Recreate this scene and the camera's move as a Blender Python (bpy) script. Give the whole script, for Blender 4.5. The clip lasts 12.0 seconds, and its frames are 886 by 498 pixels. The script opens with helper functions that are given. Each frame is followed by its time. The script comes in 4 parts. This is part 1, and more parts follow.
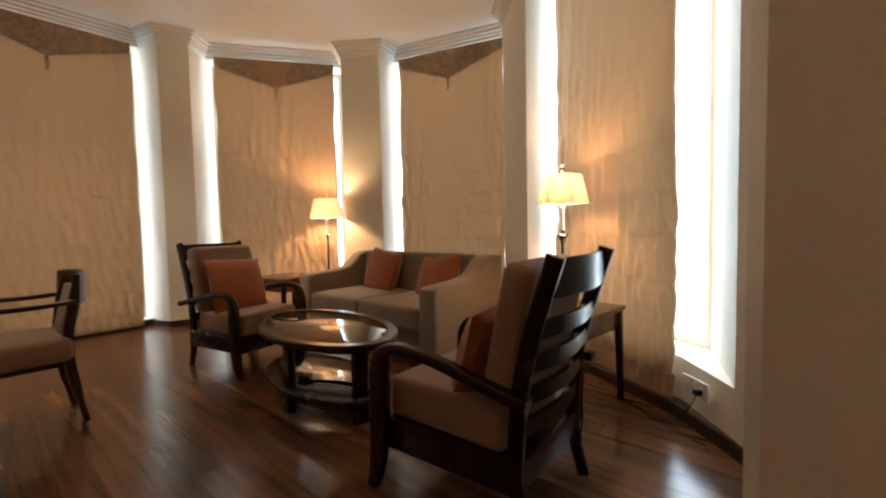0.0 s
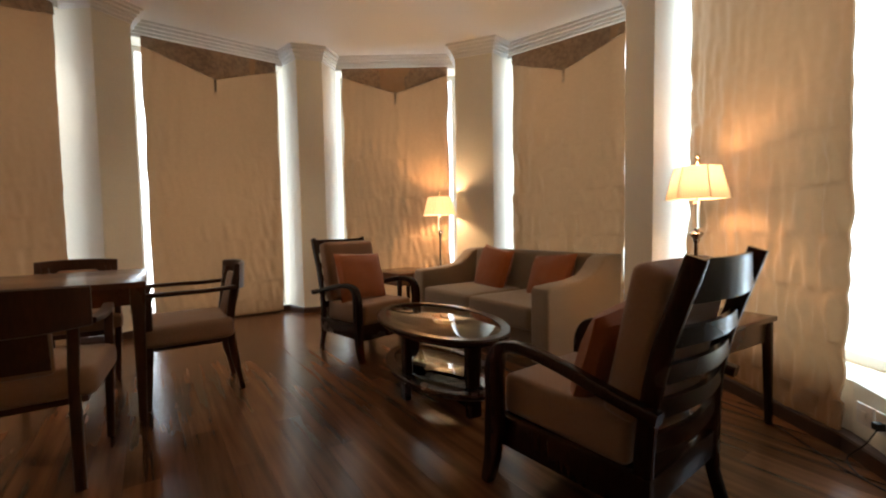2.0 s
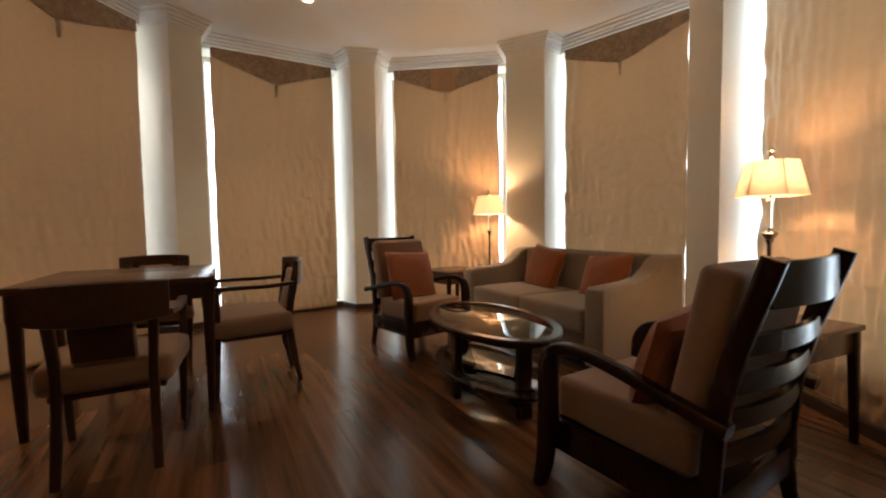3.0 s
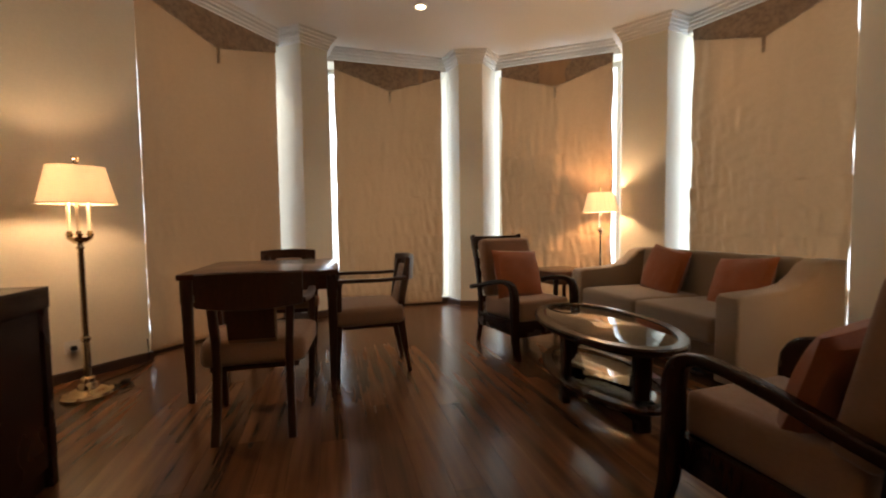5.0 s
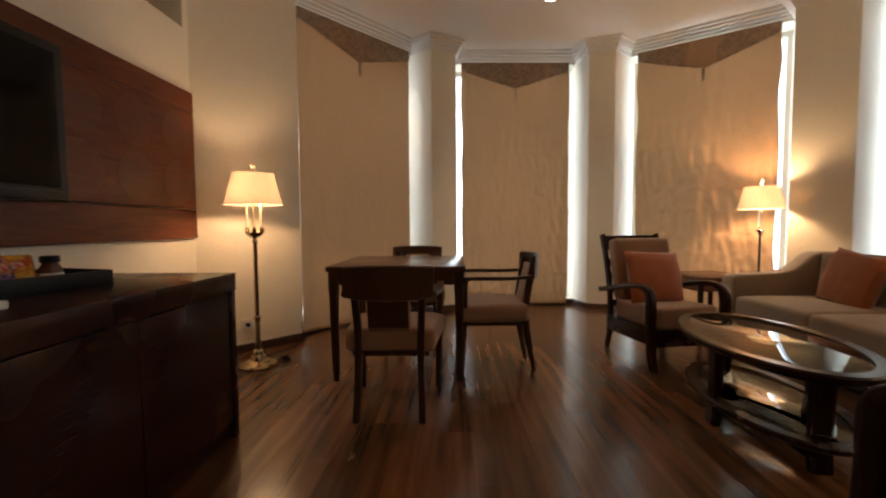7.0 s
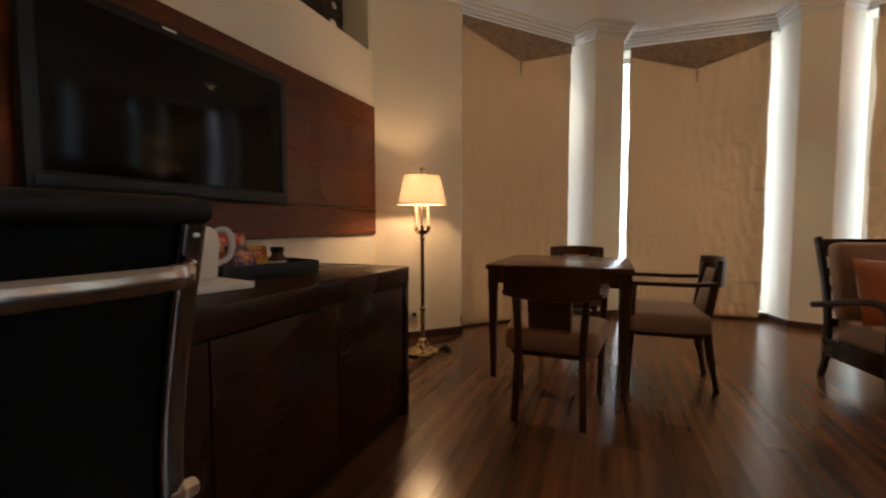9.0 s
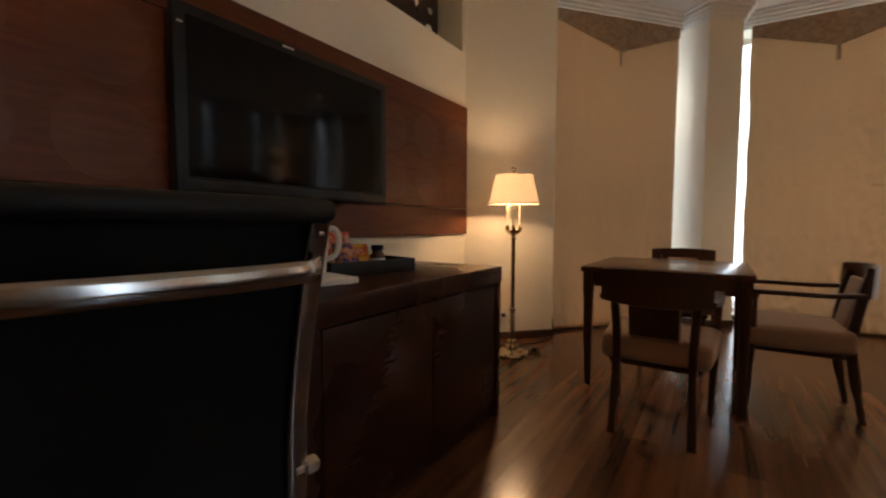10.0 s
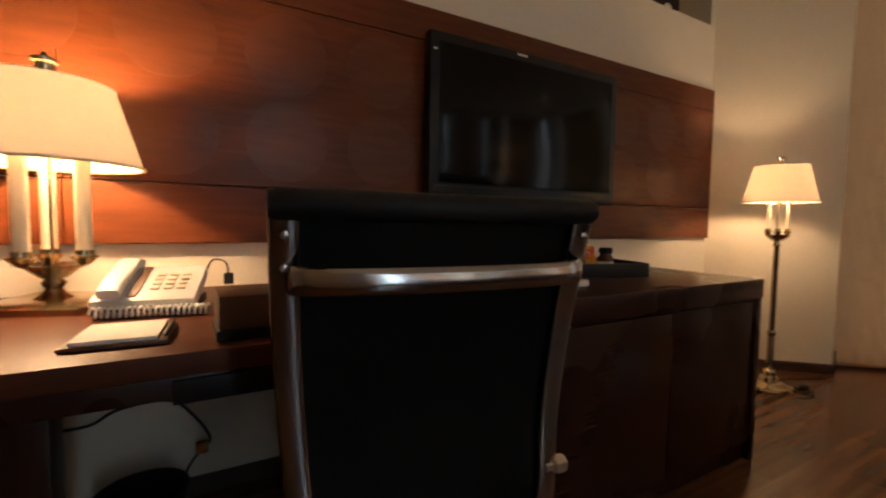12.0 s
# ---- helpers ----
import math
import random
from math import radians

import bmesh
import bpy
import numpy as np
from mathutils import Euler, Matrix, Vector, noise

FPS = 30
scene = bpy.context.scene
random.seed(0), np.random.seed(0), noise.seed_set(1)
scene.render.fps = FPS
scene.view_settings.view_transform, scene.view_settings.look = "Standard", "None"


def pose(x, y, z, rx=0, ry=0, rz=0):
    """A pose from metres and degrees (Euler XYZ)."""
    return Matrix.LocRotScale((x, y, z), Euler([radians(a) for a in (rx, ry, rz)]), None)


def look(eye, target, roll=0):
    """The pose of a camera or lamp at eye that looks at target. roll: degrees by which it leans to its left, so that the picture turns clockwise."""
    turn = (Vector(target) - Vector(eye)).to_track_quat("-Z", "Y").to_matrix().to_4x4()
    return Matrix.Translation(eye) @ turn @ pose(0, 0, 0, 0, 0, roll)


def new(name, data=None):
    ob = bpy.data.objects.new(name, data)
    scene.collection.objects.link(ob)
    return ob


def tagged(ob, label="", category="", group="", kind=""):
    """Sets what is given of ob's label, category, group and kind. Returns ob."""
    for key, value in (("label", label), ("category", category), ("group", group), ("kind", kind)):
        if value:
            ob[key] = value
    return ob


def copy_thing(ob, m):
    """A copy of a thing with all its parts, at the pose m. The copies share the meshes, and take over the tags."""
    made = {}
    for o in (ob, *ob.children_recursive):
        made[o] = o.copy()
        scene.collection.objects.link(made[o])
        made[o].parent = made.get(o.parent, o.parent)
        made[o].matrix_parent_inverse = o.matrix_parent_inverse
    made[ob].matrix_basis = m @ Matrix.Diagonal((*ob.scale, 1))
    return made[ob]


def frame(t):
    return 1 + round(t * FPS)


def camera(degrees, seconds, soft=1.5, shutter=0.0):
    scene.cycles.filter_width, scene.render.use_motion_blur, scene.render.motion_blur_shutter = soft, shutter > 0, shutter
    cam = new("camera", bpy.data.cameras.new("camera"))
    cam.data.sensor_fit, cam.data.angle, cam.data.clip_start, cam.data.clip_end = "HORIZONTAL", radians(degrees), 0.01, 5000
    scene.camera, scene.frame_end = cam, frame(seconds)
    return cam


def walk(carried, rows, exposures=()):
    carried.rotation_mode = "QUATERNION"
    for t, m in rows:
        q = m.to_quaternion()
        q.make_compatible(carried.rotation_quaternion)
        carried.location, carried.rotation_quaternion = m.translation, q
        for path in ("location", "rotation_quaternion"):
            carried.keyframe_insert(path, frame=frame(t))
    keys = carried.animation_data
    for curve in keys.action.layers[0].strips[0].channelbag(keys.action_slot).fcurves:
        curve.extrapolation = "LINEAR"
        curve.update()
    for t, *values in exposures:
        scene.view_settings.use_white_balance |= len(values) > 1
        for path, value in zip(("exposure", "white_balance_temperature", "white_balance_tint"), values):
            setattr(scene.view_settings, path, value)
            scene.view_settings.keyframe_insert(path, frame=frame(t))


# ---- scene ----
# The camera turns on a stand: the lens sits ARM metres ahead of the axis, EYE metres over the floor.
EYE, ARM = 1.022, 0.175
TURNS = [
    (0, 41.25, -2.99, -1.15),
    (0.5, 45.23, -3.01, -1.10),
    (1, 48.95, -3.03, -1.05),
    (1.5, 52.45, -3.04, -1.00),
    (2, 55.53, -3.06, -0.95),
    (2.5, 58.69, -3.07, -0.91),
    (3, 61.95, -3.09, -0.86),
    (5, 75.58, -3.15, -0.65),
    (5.5, 79.84, -3.18, -0.58),
    (6, 83.81, -3.19, -0.51),
    (6.5, 87.41, -3.21, -0.45),
    (8.5, 106.36, -3.30, -0.12),
    (9, 111.58, -3.32, -0.03),
    (9.5, 116.86, -3.35, 0.07),
    (10, 123.17, -3.37, 0.19),
    (10.5, 129.43, -3.40, 0.31),
    (11, 136.43, -3.43, 0.45),
    (11.5, 143.89, -3.46, 0.60),
    (12, 150.64, -3.49, 0.74),
]
cam = camera(92.41, 12.0, soft=2.0, shutter=0.5)


def on_stand(yaw, pitch, roll):
    a, p = radians(yaw), radians(pitch)
    eye = Vector((-math.sin(a) * ARM, math.cos(a) * ARM, EYE))
    ahead = Vector((-math.sin(a) * math.cos(p), math.cos(a) * math.cos(p), math.sin(p)))
    return look(eye, eye + ahead * 2, roll)


walk(cam, [(t, on_stand(yaw, pitch, roll)) for t, yaw, pitch, roll in TURNS], [(0.0, 0.74), (1.5, 0.62), (3.0, 0.56), (8.0, 0.56), (10.0, 0.44), (12.0, 0.46)])

# ---- light ----
world = bpy.data.worlds.new("world")
scene.world = world
world.use_nodes = True
wn = world.node_tree.nodes
sky = wn.new("ShaderNodeTexSky")
sky.sky_type, sky.sun_disc, sky.sun_elevation, sky.sun_rotation = "NISHITA", False, radians(40), radians(200)
world.node_tree.links.new(sky.outputs[0], wn["Background"].inputs[0])
wn["Background"].inputs[1].default_value = 0.1
sun = new("sun", bpy.data.lights.new("sun", "SUN"))
sun.data.energy, sun.data.angle, sun.data.color = 1.0, radians(12), (1.0, 0.95, 0.88)
sun.matrix_world = look((0, -20, 18), (0, 0, 0))

WINDOW_POWER, WINDOW_COLOUR = 21.0, (0.54, 0.78, 1.0)
DAY = (0.24, 0.62, 1.0, 1.1, 2.2)
LAMP_POWER, LAMP_COLOUR = 11.0, (1.0, 0.62, 0.33)


# ---- materials ----
def material(name, colour, rough=0.5, metal=0.0, grain=0.0, scale=20.0, bump=0.0, stretch=(1, 1, 1), second=None, sheen=0.0, coat=0.0, random_tone=0.0, gain=1.4):
    m = bpy.data.materials.new(name)
    m.use_nodes = True
    n, l = m.node_tree.nodes, m.node_tree.links
    b = n["Principled BSDF"]
    b.inputs["Roughness"].default_value, b.inputs["Metallic"].default_value = rough, metal
    b.inputs["Specular IOR Level"].default_value = 0.3 if "black" in name or "dark_screen" in name else 0.5
    b.inputs["Sheen Weight"].default_value, b.inputs["Coat Weight"].default_value = sheen, coat
    b.inputs["Coat Roughness"].default_value = 0.12
    co = n.new("ShaderNodeTexCoord")
    mp = n.new("ShaderNodeMapping")
    mp.inputs["Scale"].default_value = stretch
    l.new(co.outputs["Object"], mp.inputs[0])
    fine, wide = n.new("ShaderNodeTexNoise"), n.new("ShaderNodeTexNoise")
    fine.inputs["Scale"].default_value, fine.inputs["Detail"].default_value = scale, 6
    wide.inputs["Scale"].default_value, wide.inputs["Detail"].default_value = scale * 0.13, 3
    l.new(mp.outputs[0], fine.inputs[0])
    l.new(co.outputs["Object"], wide.inputs[0])
    mix = n.new("ShaderNodeMix")
    mix.data_type = "RGBA"
    two = second or tuple(c * (1 - grain) for c in colour)
    mix.inputs[6].default_value, mix.inputs[7].default_value = (*two, 1), (*colour, 1)
    add = n.new("ShaderNodeMath")
    add.operation = "MULTIPLY_ADD"
    l.new(wide.outputs[0], add.inputs[0])
    add.inputs[1].default_value = 0.6
    half = n.new("ShaderNodeMath")
    half.operation = "MULTIPLY_ADD"
    l.new(fine.outputs[0], half.inputs[0])
    half.inputs[1].default_value, half.inputs[2].default_value = gain, 0.2 - gain / 2
    l.new(half.outputs[0], add.inputs[2])
    l.new(add.outputs[0], mix.inputs[0])
    out = mix.outputs[2]
    if random_tone:
        info, hsv = n.new("ShaderNodeObjectInfo"), n.new("ShaderNodeHueSaturation")
        rng = n.new("ShaderNodeMapRange")
        rng.inputs[3].default_value, rng.inputs[4].default_value = 1 - random_tone, 1 + random_tone
        l.new(info.outputs["Random"], rng.inputs[0])
        l.new(rng.outputs[0], hsv.inputs["Value"])
        l.new(out, hsv.inputs["Color"])
        off = n.new("ShaderNodeVectorMath")
        off.operation = "ADD"
        l.new(co.outputs["Object"], off.inputs[0])
        l.new(info.outputs["Location"], off.inputs[1])
        l.new(off.outputs[0], mp.inputs[0])
        out = hsv.outputs[0]
    l.new(out, b.inputs["Base Color"])
    rr = n.new("ShaderNodeMapRange")
    rr.inputs[3].default_value, rr.inputs[4].default_value = max(rough - 0.08, 0.02), min(rough + 0.1, 1)
    l.new(wide.outputs[0], rr.inputs[0])
    l.new(rr.outputs[0], b.inputs["Roughness"])
    if bump:
        bp = n.new("ShaderNodeBump")
        bp.inputs["Strength"].default_value, bp.inputs["Distance"].default_value = bump, 0.004
        l.new(fine.outputs[0], bp.inputs["Height"])
        l.new(bp.outputs[0], b.inputs["Normal"])
    return m


def through_cloth(m, colour, share):
    """Lets part of the light through a cloth."""
    n, l = m.node_tree.nodes, m.node_tree.links
    t, mix = n.new("ShaderNodeBsdfTranslucent"), n.new("ShaderNodeMixShader")
    t.inputs[0].default_value, mix.inputs[0].default_value = (*colour, 1), share
    l.new(n["Principled BSDF"].outputs[0], mix.inputs[1])
    l.new(t.outputs[0], mix.inputs[2])
    l.new(mix.outputs[0], n["Material Output"].inputs[0])
    return m


def weave(m, size, depth):
    """Fine woven threads as relief."""
    n, l = m.node_tree.nodes, m.node_tree.links
    co = n.new("ShaderNodeTexCoord")
    a, b2, s = n.new("ShaderNodeTexWave"), n.new("ShaderNodeTexWave"), n.new("ShaderNodeMath")
    a.bands_direction, b2.bands_direction, s.operation = "DIAGONAL", "Z", "ADD"
    for w in (a, b2):
        w.inputs["Scale"].default_value, w.inputs["Distortion"].default_value = size, 1.5
        l.new(co.outputs["Object"], w.inputs[0])
    l.new(a.outputs[1], s.inputs[0])
    l.new(b2.outputs[1], s.inputs[1])
    bp = n.new("ShaderNodeBump")
    bp.inputs["Strength"].default_value, bp.inputs["Distance"].default_value = depth, 0.002
    l.new(s.outputs[0], bp.inputs["Height"])
    l.new(bp.outputs[0], n["Principled BSDF"].inputs["Normal"])
    return m


PLASTER = material("cream_plaster", (0.86, 0.80, 0.665), 0.75, grain=0.08, scale=60, bump=0.12)
CEILING = material("white_ceiling_paint", (0.82, 0.785, 0.73), 0.8, grain=0.04, scale=40, bump=0.05)
CORNICE = material("white_gypsum", (0.80, 0.77, 0.72), 0.6, grain=0.05, scale=40)
FLOORWOOD = material("dark_floor_board", (0.215, 0.092, 0.040), 0.21, grain=0.6, scale=9, bump=0.012, stretch=(0.13, 2.0, 1), random_tone=0.24, gain=2.0, second=(0.056, 0.024, 0.011))
SUBFLOOR = material("floor_joint", (0.015, 0.009, 0.006), 0.6, grain=0.2)
SKIRT = material("dark_skirting", (0.060, 0.028, 0.016), 0.38, grain=0.4, scale=18, stretch=(1, 1, 6))
DARKWOOD = material("dark_stained_wood", (0.034, 0.012, 0.006), 0.24, grain=0.5, scale=24, bump=0.02, stretch=(4, 4, 0.6))
DARKWOOD.node_tree.nodes["Principled BSDF"].inputs["Specular IOR Level"].default_value = 0.3
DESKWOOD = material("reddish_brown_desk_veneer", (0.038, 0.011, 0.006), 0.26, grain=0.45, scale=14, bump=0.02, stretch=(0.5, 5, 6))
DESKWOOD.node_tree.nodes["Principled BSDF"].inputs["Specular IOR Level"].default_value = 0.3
# same veneer made lighter: the table lamp's light on the top is in the colour
DESKTOP = material("lamplit_desk_top_veneer", (0.105, 0.030, 0.012), 0.42, grain=0.4, scale=14, bump=0.02, stretch=(0.5, 5, 6))
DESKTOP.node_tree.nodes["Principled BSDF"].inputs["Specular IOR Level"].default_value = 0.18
TABLEWOOD = material("brown_table_veneer", (0.125, 0.046, 0.021), 0.24, grain=0.4, scale=14, bump=0.02, stretch=(0.6, 5, 5), coat=0.1)
PANELWOOD = material("reddish_panel_veneer", (0.175, 0.046, 0.012), 0.36, grain=0.5, scale=9, bump=0.02, stretch=(0.6, 4, 5), second=(0.080, 0.022, 0.008))
PANELWOOD.node_tree.nodes["Principled BSDF"].inputs["Specular IOR Level"].default_value = 0.22
BLINDCLOTH = through_cloth(weave(material("beige_blind_cloth", (0.46, 0.285, 0.158), 0.40, grain=0.12, scale=30), 260, 0.25), (0.74, 0.40, 0.18), 0.058)
VALANCE = through_cloth(material("patterned_blind_trim", (0.42, 0.29, 0.19), 0.6, grain=0.5, scale=26, second=(0.28, 0.19, 0.125), gain=3.5), (0.5, 0.33, 0.2), 0.04)
CHAIRWOOD = material("brown_stained_wood", (0.085, 0.032, 0.014), 0.30, grain=0.5, scale=24, bump=0.02, stretch=(4, 4, 0.6))
CHAIRWOOD.node_tree.nodes["Principled BSDF"].inputs["Specular IOR Level"].default_value = 0.3
SEATCLOTH = weave(material("tan_upholstery", (0.34, 0.180, 0.095), 0.85, grain=0.2, scale=80, sheen=0.4, bump=0.1), 300, 0.3)
SOFACLOTH = weave(material("beige_sofa_cloth", (0.33, 0.235, 0.150), 0.88, grain=0.2, scale=80, sheen=0.4, bump=0.1), 300, 0.3)
ORANGE = weave(material("rust_orange_cloth", (0.42, 0.104, 0.014), 0.75, grain=0.25, scale=60, sheen=0.5), 320, 0.25)
BLACK = material("black_leather", (0.006, 0.006, 0.006), 0.55, grain=0.3, scale=90, bump=0.2)
PLASTIC = material("black_plastic", (0.007, 0.007, 0.008), 0.38, grain=0.2, scale=60)
SCREEN = material("dark_screen", (0.002, 0.002, 0.003), 0.10, grain=0.1, scale=30)
SCREEN.node_tree.nodes["Principled BSDF"].inputs["Specular IOR Level"].default_value = 0.16
CHROME = material("chrome", (0.40, 0.39, 0.39), 0.14, 1.0, grain=0.08, scale=30)
BRIGHTMETAL = material("brushed_steel", (0.78, 0.74, 0.68), 0.32, 1.0, grain=0.2, scale=60)
BRASS = material("antique_brass", (0.58, 0.47, 0.31), 0.2, 1.0, grain=0.2, scale=30)
SHADE = through_cloth(material("cream_lamp_shade", (0.85, 0.76, 0.60), 0.8, grain=0.06, scale=60), (0.92, 0.85, 0.78), 0.36)
CANDLE = material("ivory_tube", (0.80, 0.72, 0.58), 0.5, grain=0.05)
WHITE = material("white_plastic", (0.78, 0.76, 0.72), 0.4, grain=0.05, scale=40)
PAPER = material("white_paper", (0.80, 0.78, 0.73), 0.8, grain=0.06, scale=50)
LEATHER = material("brown_leather", (0.16, 0.075, 0.04), 0.5, grain=0.3, scale=70, bump=0.2)
RUBBER = material("black_rubber", (0.012, 0.012, 0.012), 0.6, grain=0.2)
RED = material("red_foil", (0.50, 0.05, 0.03), 0.25, scale=34, second=(0.62, 0.40, 0.30), gain=6, bump=0.3)
YELLOW = material("yellow_foil", (0.58, 0.30, 0.03), 0.25, scale=34, second=(0.42, 0.07, 0.02), gain=6, bump=0.3)
BLUE = material("blue_foil", (0.05, 0.04, 0.20), 0.25, scale=40, second=(0.50, 0.20, 0.06), gain=6, bump=0.3)
JARBROWN = material("brown_glass_jar", (0.10, 0.035, 0.012), 0.15, grain=0.2, scale=60)
LATTICE = material("dark_carved_wood", (0.035, 0.018, 0.012), 0.5, grain=0.3, scale=40)


def plain_glass(name, colour=(1, 1, 1), rough=0.0):
    m = bpy.data.materials.new(name)
    m.use_nodes = True
    b = m.node_tree.nodes["Principled BSDF"]
    b.inputs["Base Color"].default_value, b.inputs["Roughness"].default_value = (*colour, 1), rough
    b.inputs["Transmission Weight"].default_value, b.inputs["IOR"].default_value = 1.0, 1.45
    return m


INLAY = material("round_inlay_veneer", (0.165, 0.047, 0.015), 0.30, grain=0.45, scale=9, bump=0.02, stretch=(0.6, 4, 4), second=(0.095, 0.027, 0.010))
INLAY.node_tree.nodes["Principled BSDF"].inputs["Specular IOR Level"].default_value = 0.28
GLASS = plain_glass("clear_glass")
TABLEGLASS = plain_glass("table_glass", (0.72, 0.80, 0.76))
TABLEGLASS.node_tree.nodes["Principled BSDF"].inputs["IOR"].default_value = 1.7
GLOW = bpy.data.materials.new("lit_bulb")
GLOW.use_nodes = True
GLOW.node_tree.nodes["Principled BSDF"].inputs["Emission Color"].default_value = (1, 0.72, 0.42, 1)
GLOW.node_tree.nodes["Principled BSDF"].inputs["Emission Strength"].default_value = 12.0


DAYLIGHT = bpy.data.materials.new("overcast_daylight")
DAYLIGHT.use_nodes = True
DAYLIGHT.node_tree.nodes["Principled BSDF"].inputs["Emission Color"].default_value = (0.86, 0.93, 1, 1)
DAYLIGHT.node_tree.nodes["Principled BSDF"].inputs["Emission Strength"].default_value = 2.2


# ---- builders ----
def part(name, bm, mat, parent=None, label="", smooth=True):
    me = bpy.data.meshes.new(name)
    bmesh.ops.recalc_face_normals(bm, faces=bm.faces)
    bm.to_mesh(me)
    bm.free()
    me.materials.append(mat)
    if smooth:
        me.polygons.foreach_set("use_smooth", [True] * len(me.polygons))
        me.set_sharp_from_angle(angle=radians(35))
    ob = new(name, me)
    ob.parent = parent
    return tagged(ob, label)


def thing(name, m, label, category, group=""):
    ob = new(name)
    ob.empty_display_size = 0.1
    ob.matrix_world = m
    return tagged(ob, label, category, group)


def box(lo, hi, bevel=0.0, bm=None, seg=2):
    own = bmesh.new()
    c, s = [(a + b) / 2 for a, b in zip(lo, hi)], [b - a for a, b in zip(lo, hi)]
    bmesh.ops.create_cube(own, size=1, matrix=Matrix.Translation(c) @ Matrix.Diagonal((*s, 1)))
    if bevel:
        bmesh.ops.bevel(own, geom=own.edges[:], offset=min(bevel, min(s) * 0.45), segments=seg, profile=0.6, affect="EDGES")
    return own if bm is None else merge(bm, own)


def merge(bm, other):
    me = bpy.data.meshes.new("scrap")
    other.to_mesh(me)
    other.free()
    bm.from_mesh(me)
    bpy.data.meshes.remove(me)
    return bm


def prism(points, z0, z1, bevel=0.0):
    """A block over a footprint."""
    bm = bmesh.new()
    f = bm.faces.new([bm.verts.new((x, y, z0)) for x, y in points])
    up = bmesh.ops.extrude_face_region(bm, geom=[f])["geom"]
    bmesh.ops.translate(bm, vec=(0, 0, z1 - z0), verts=[v for v in up if isinstance(v, bmesh.types.BMVert)])
    if bevel:
        edges = [e for e in bm.edges if abs(e.verts[0].co.z - e.verts[1].co.z) > 0.01]
        bmesh.ops.bevel(bm, geom=edges, offset=bevel, segments=3, profile=0.5, affect="EDGES")
    return bm


def lathe(profile, seg=24, bm=None):
    bm = bm or bmesh.new()
    rings = []
    for r, z in profile:
        rings.append([bm.verts.new((r * math.cos(2 * math.pi * k / seg), r * math.sin(2 * math.pi * k / seg), z)) for k in range(seg)])
    for a, b in zip(rings, rings[1:]):
        for k in range(seg):
            bm.faces.new((a[k], a[(k + 1) % seg], b[(k + 1) % seg], b[k]))
    for ring in (rings[0], rings[-1]):
        if (ring[0].co.xy).length > 1e-4:
            bm.faces.new(ring)
    return bm


def sweep(path, width, thick, bm=None, seg=4):
    """A rounded bar along points in space; width runs along x, thick across the path (scalars or one value a point)."""
    bm = bm or bmesh.new()
    path = [Vector(p) for p in path]
    rings = []
    for k, p in enumerate(path):
        way = (path[min(k + 1, len(path) - 1)] - path[max(k - 1, 0)]).normalized()
        side = Vector((1, 0, 0)) - way * way.x
        side = side.normalized() if side.length > 0.2 else Vector((0, 1, 0))
        over = way.cross(side).normalized()
        w = width[k] if isinstance(width, (list, tuple)) else width
        h = thick[k] if isinstance(thick, (list, tuple)) else thick
        ring = []
        for j in range(4 * seg):
            a = 2 * math.pi * (j + 0.5) / (4 * seg)
            c, s = math.cos(a), math.sin(a)
            c, s = math.copysign(abs(c) ** 0.45, c), math.copysign(abs(s) ** 0.45, s)
            ring.append(bm.verts.new(p + side * (c * w / 2) + over * (s * h / 2)))
        rings.append(ring)
    n = 4 * seg
    for a, b in zip(rings, rings[1:]):
        for k in range(n):
            bm.faces.new((a[k], a[(k + 1) % n], b[(k + 1) % n], b[k]))
    bm.faces.new(rings[0])
    bm.faces.new(rings[-1])
    return bm


def tube(path, radius, seg=8):
    bm = bmesh.new()
    path = [Vector(p) for p in path]
    rings = []
    for k, p in enumerate(path):
        way = (path[min(k + 1, len(path) - 1)] - path[max(k - 1, 0)]).normalized()
        side = way.orthogonal().normalized()
        if rings:
            side = (last - way * last.dot(way)).normalized()
        last = side
        over = way.cross(side)
        rings.append([bm.verts.new(p + (side * math.cos(2 * math.pi * j / seg) + over * math.sin(2 * math.pi * j / seg)) * radius) for j in range(seg)])
    for a, b in zip(rings, rings[1:]):
        for j in range(seg):
            bm.faces.new((a[j], a[(j + 1) % seg], b[(j + 1) % seg], b[j]))
    bm.faces.new(rings[0])
    bm.faces.new(rings[-1])
    return bm


def curve(points, steps=6):
    """Points on a smooth line through the given ones."""
    p = [Vector(q) for q in points]
    p = [2 * p[0] - p[1], *p, 2 * p[-1] - p[-2]]
    out = []
    for a, b, c, d in zip(p, p[1:], p[2:], p[3:]):
        for k in range(steps):
            t = k / steps
            out.append(0.5 * (2 * b + (c - a) * t + (2 * a - 5 * b + 4 * c - d) * t * t + (3 * b - a - 3 * c + d) * t**3))
    return [*out, p[-2]]


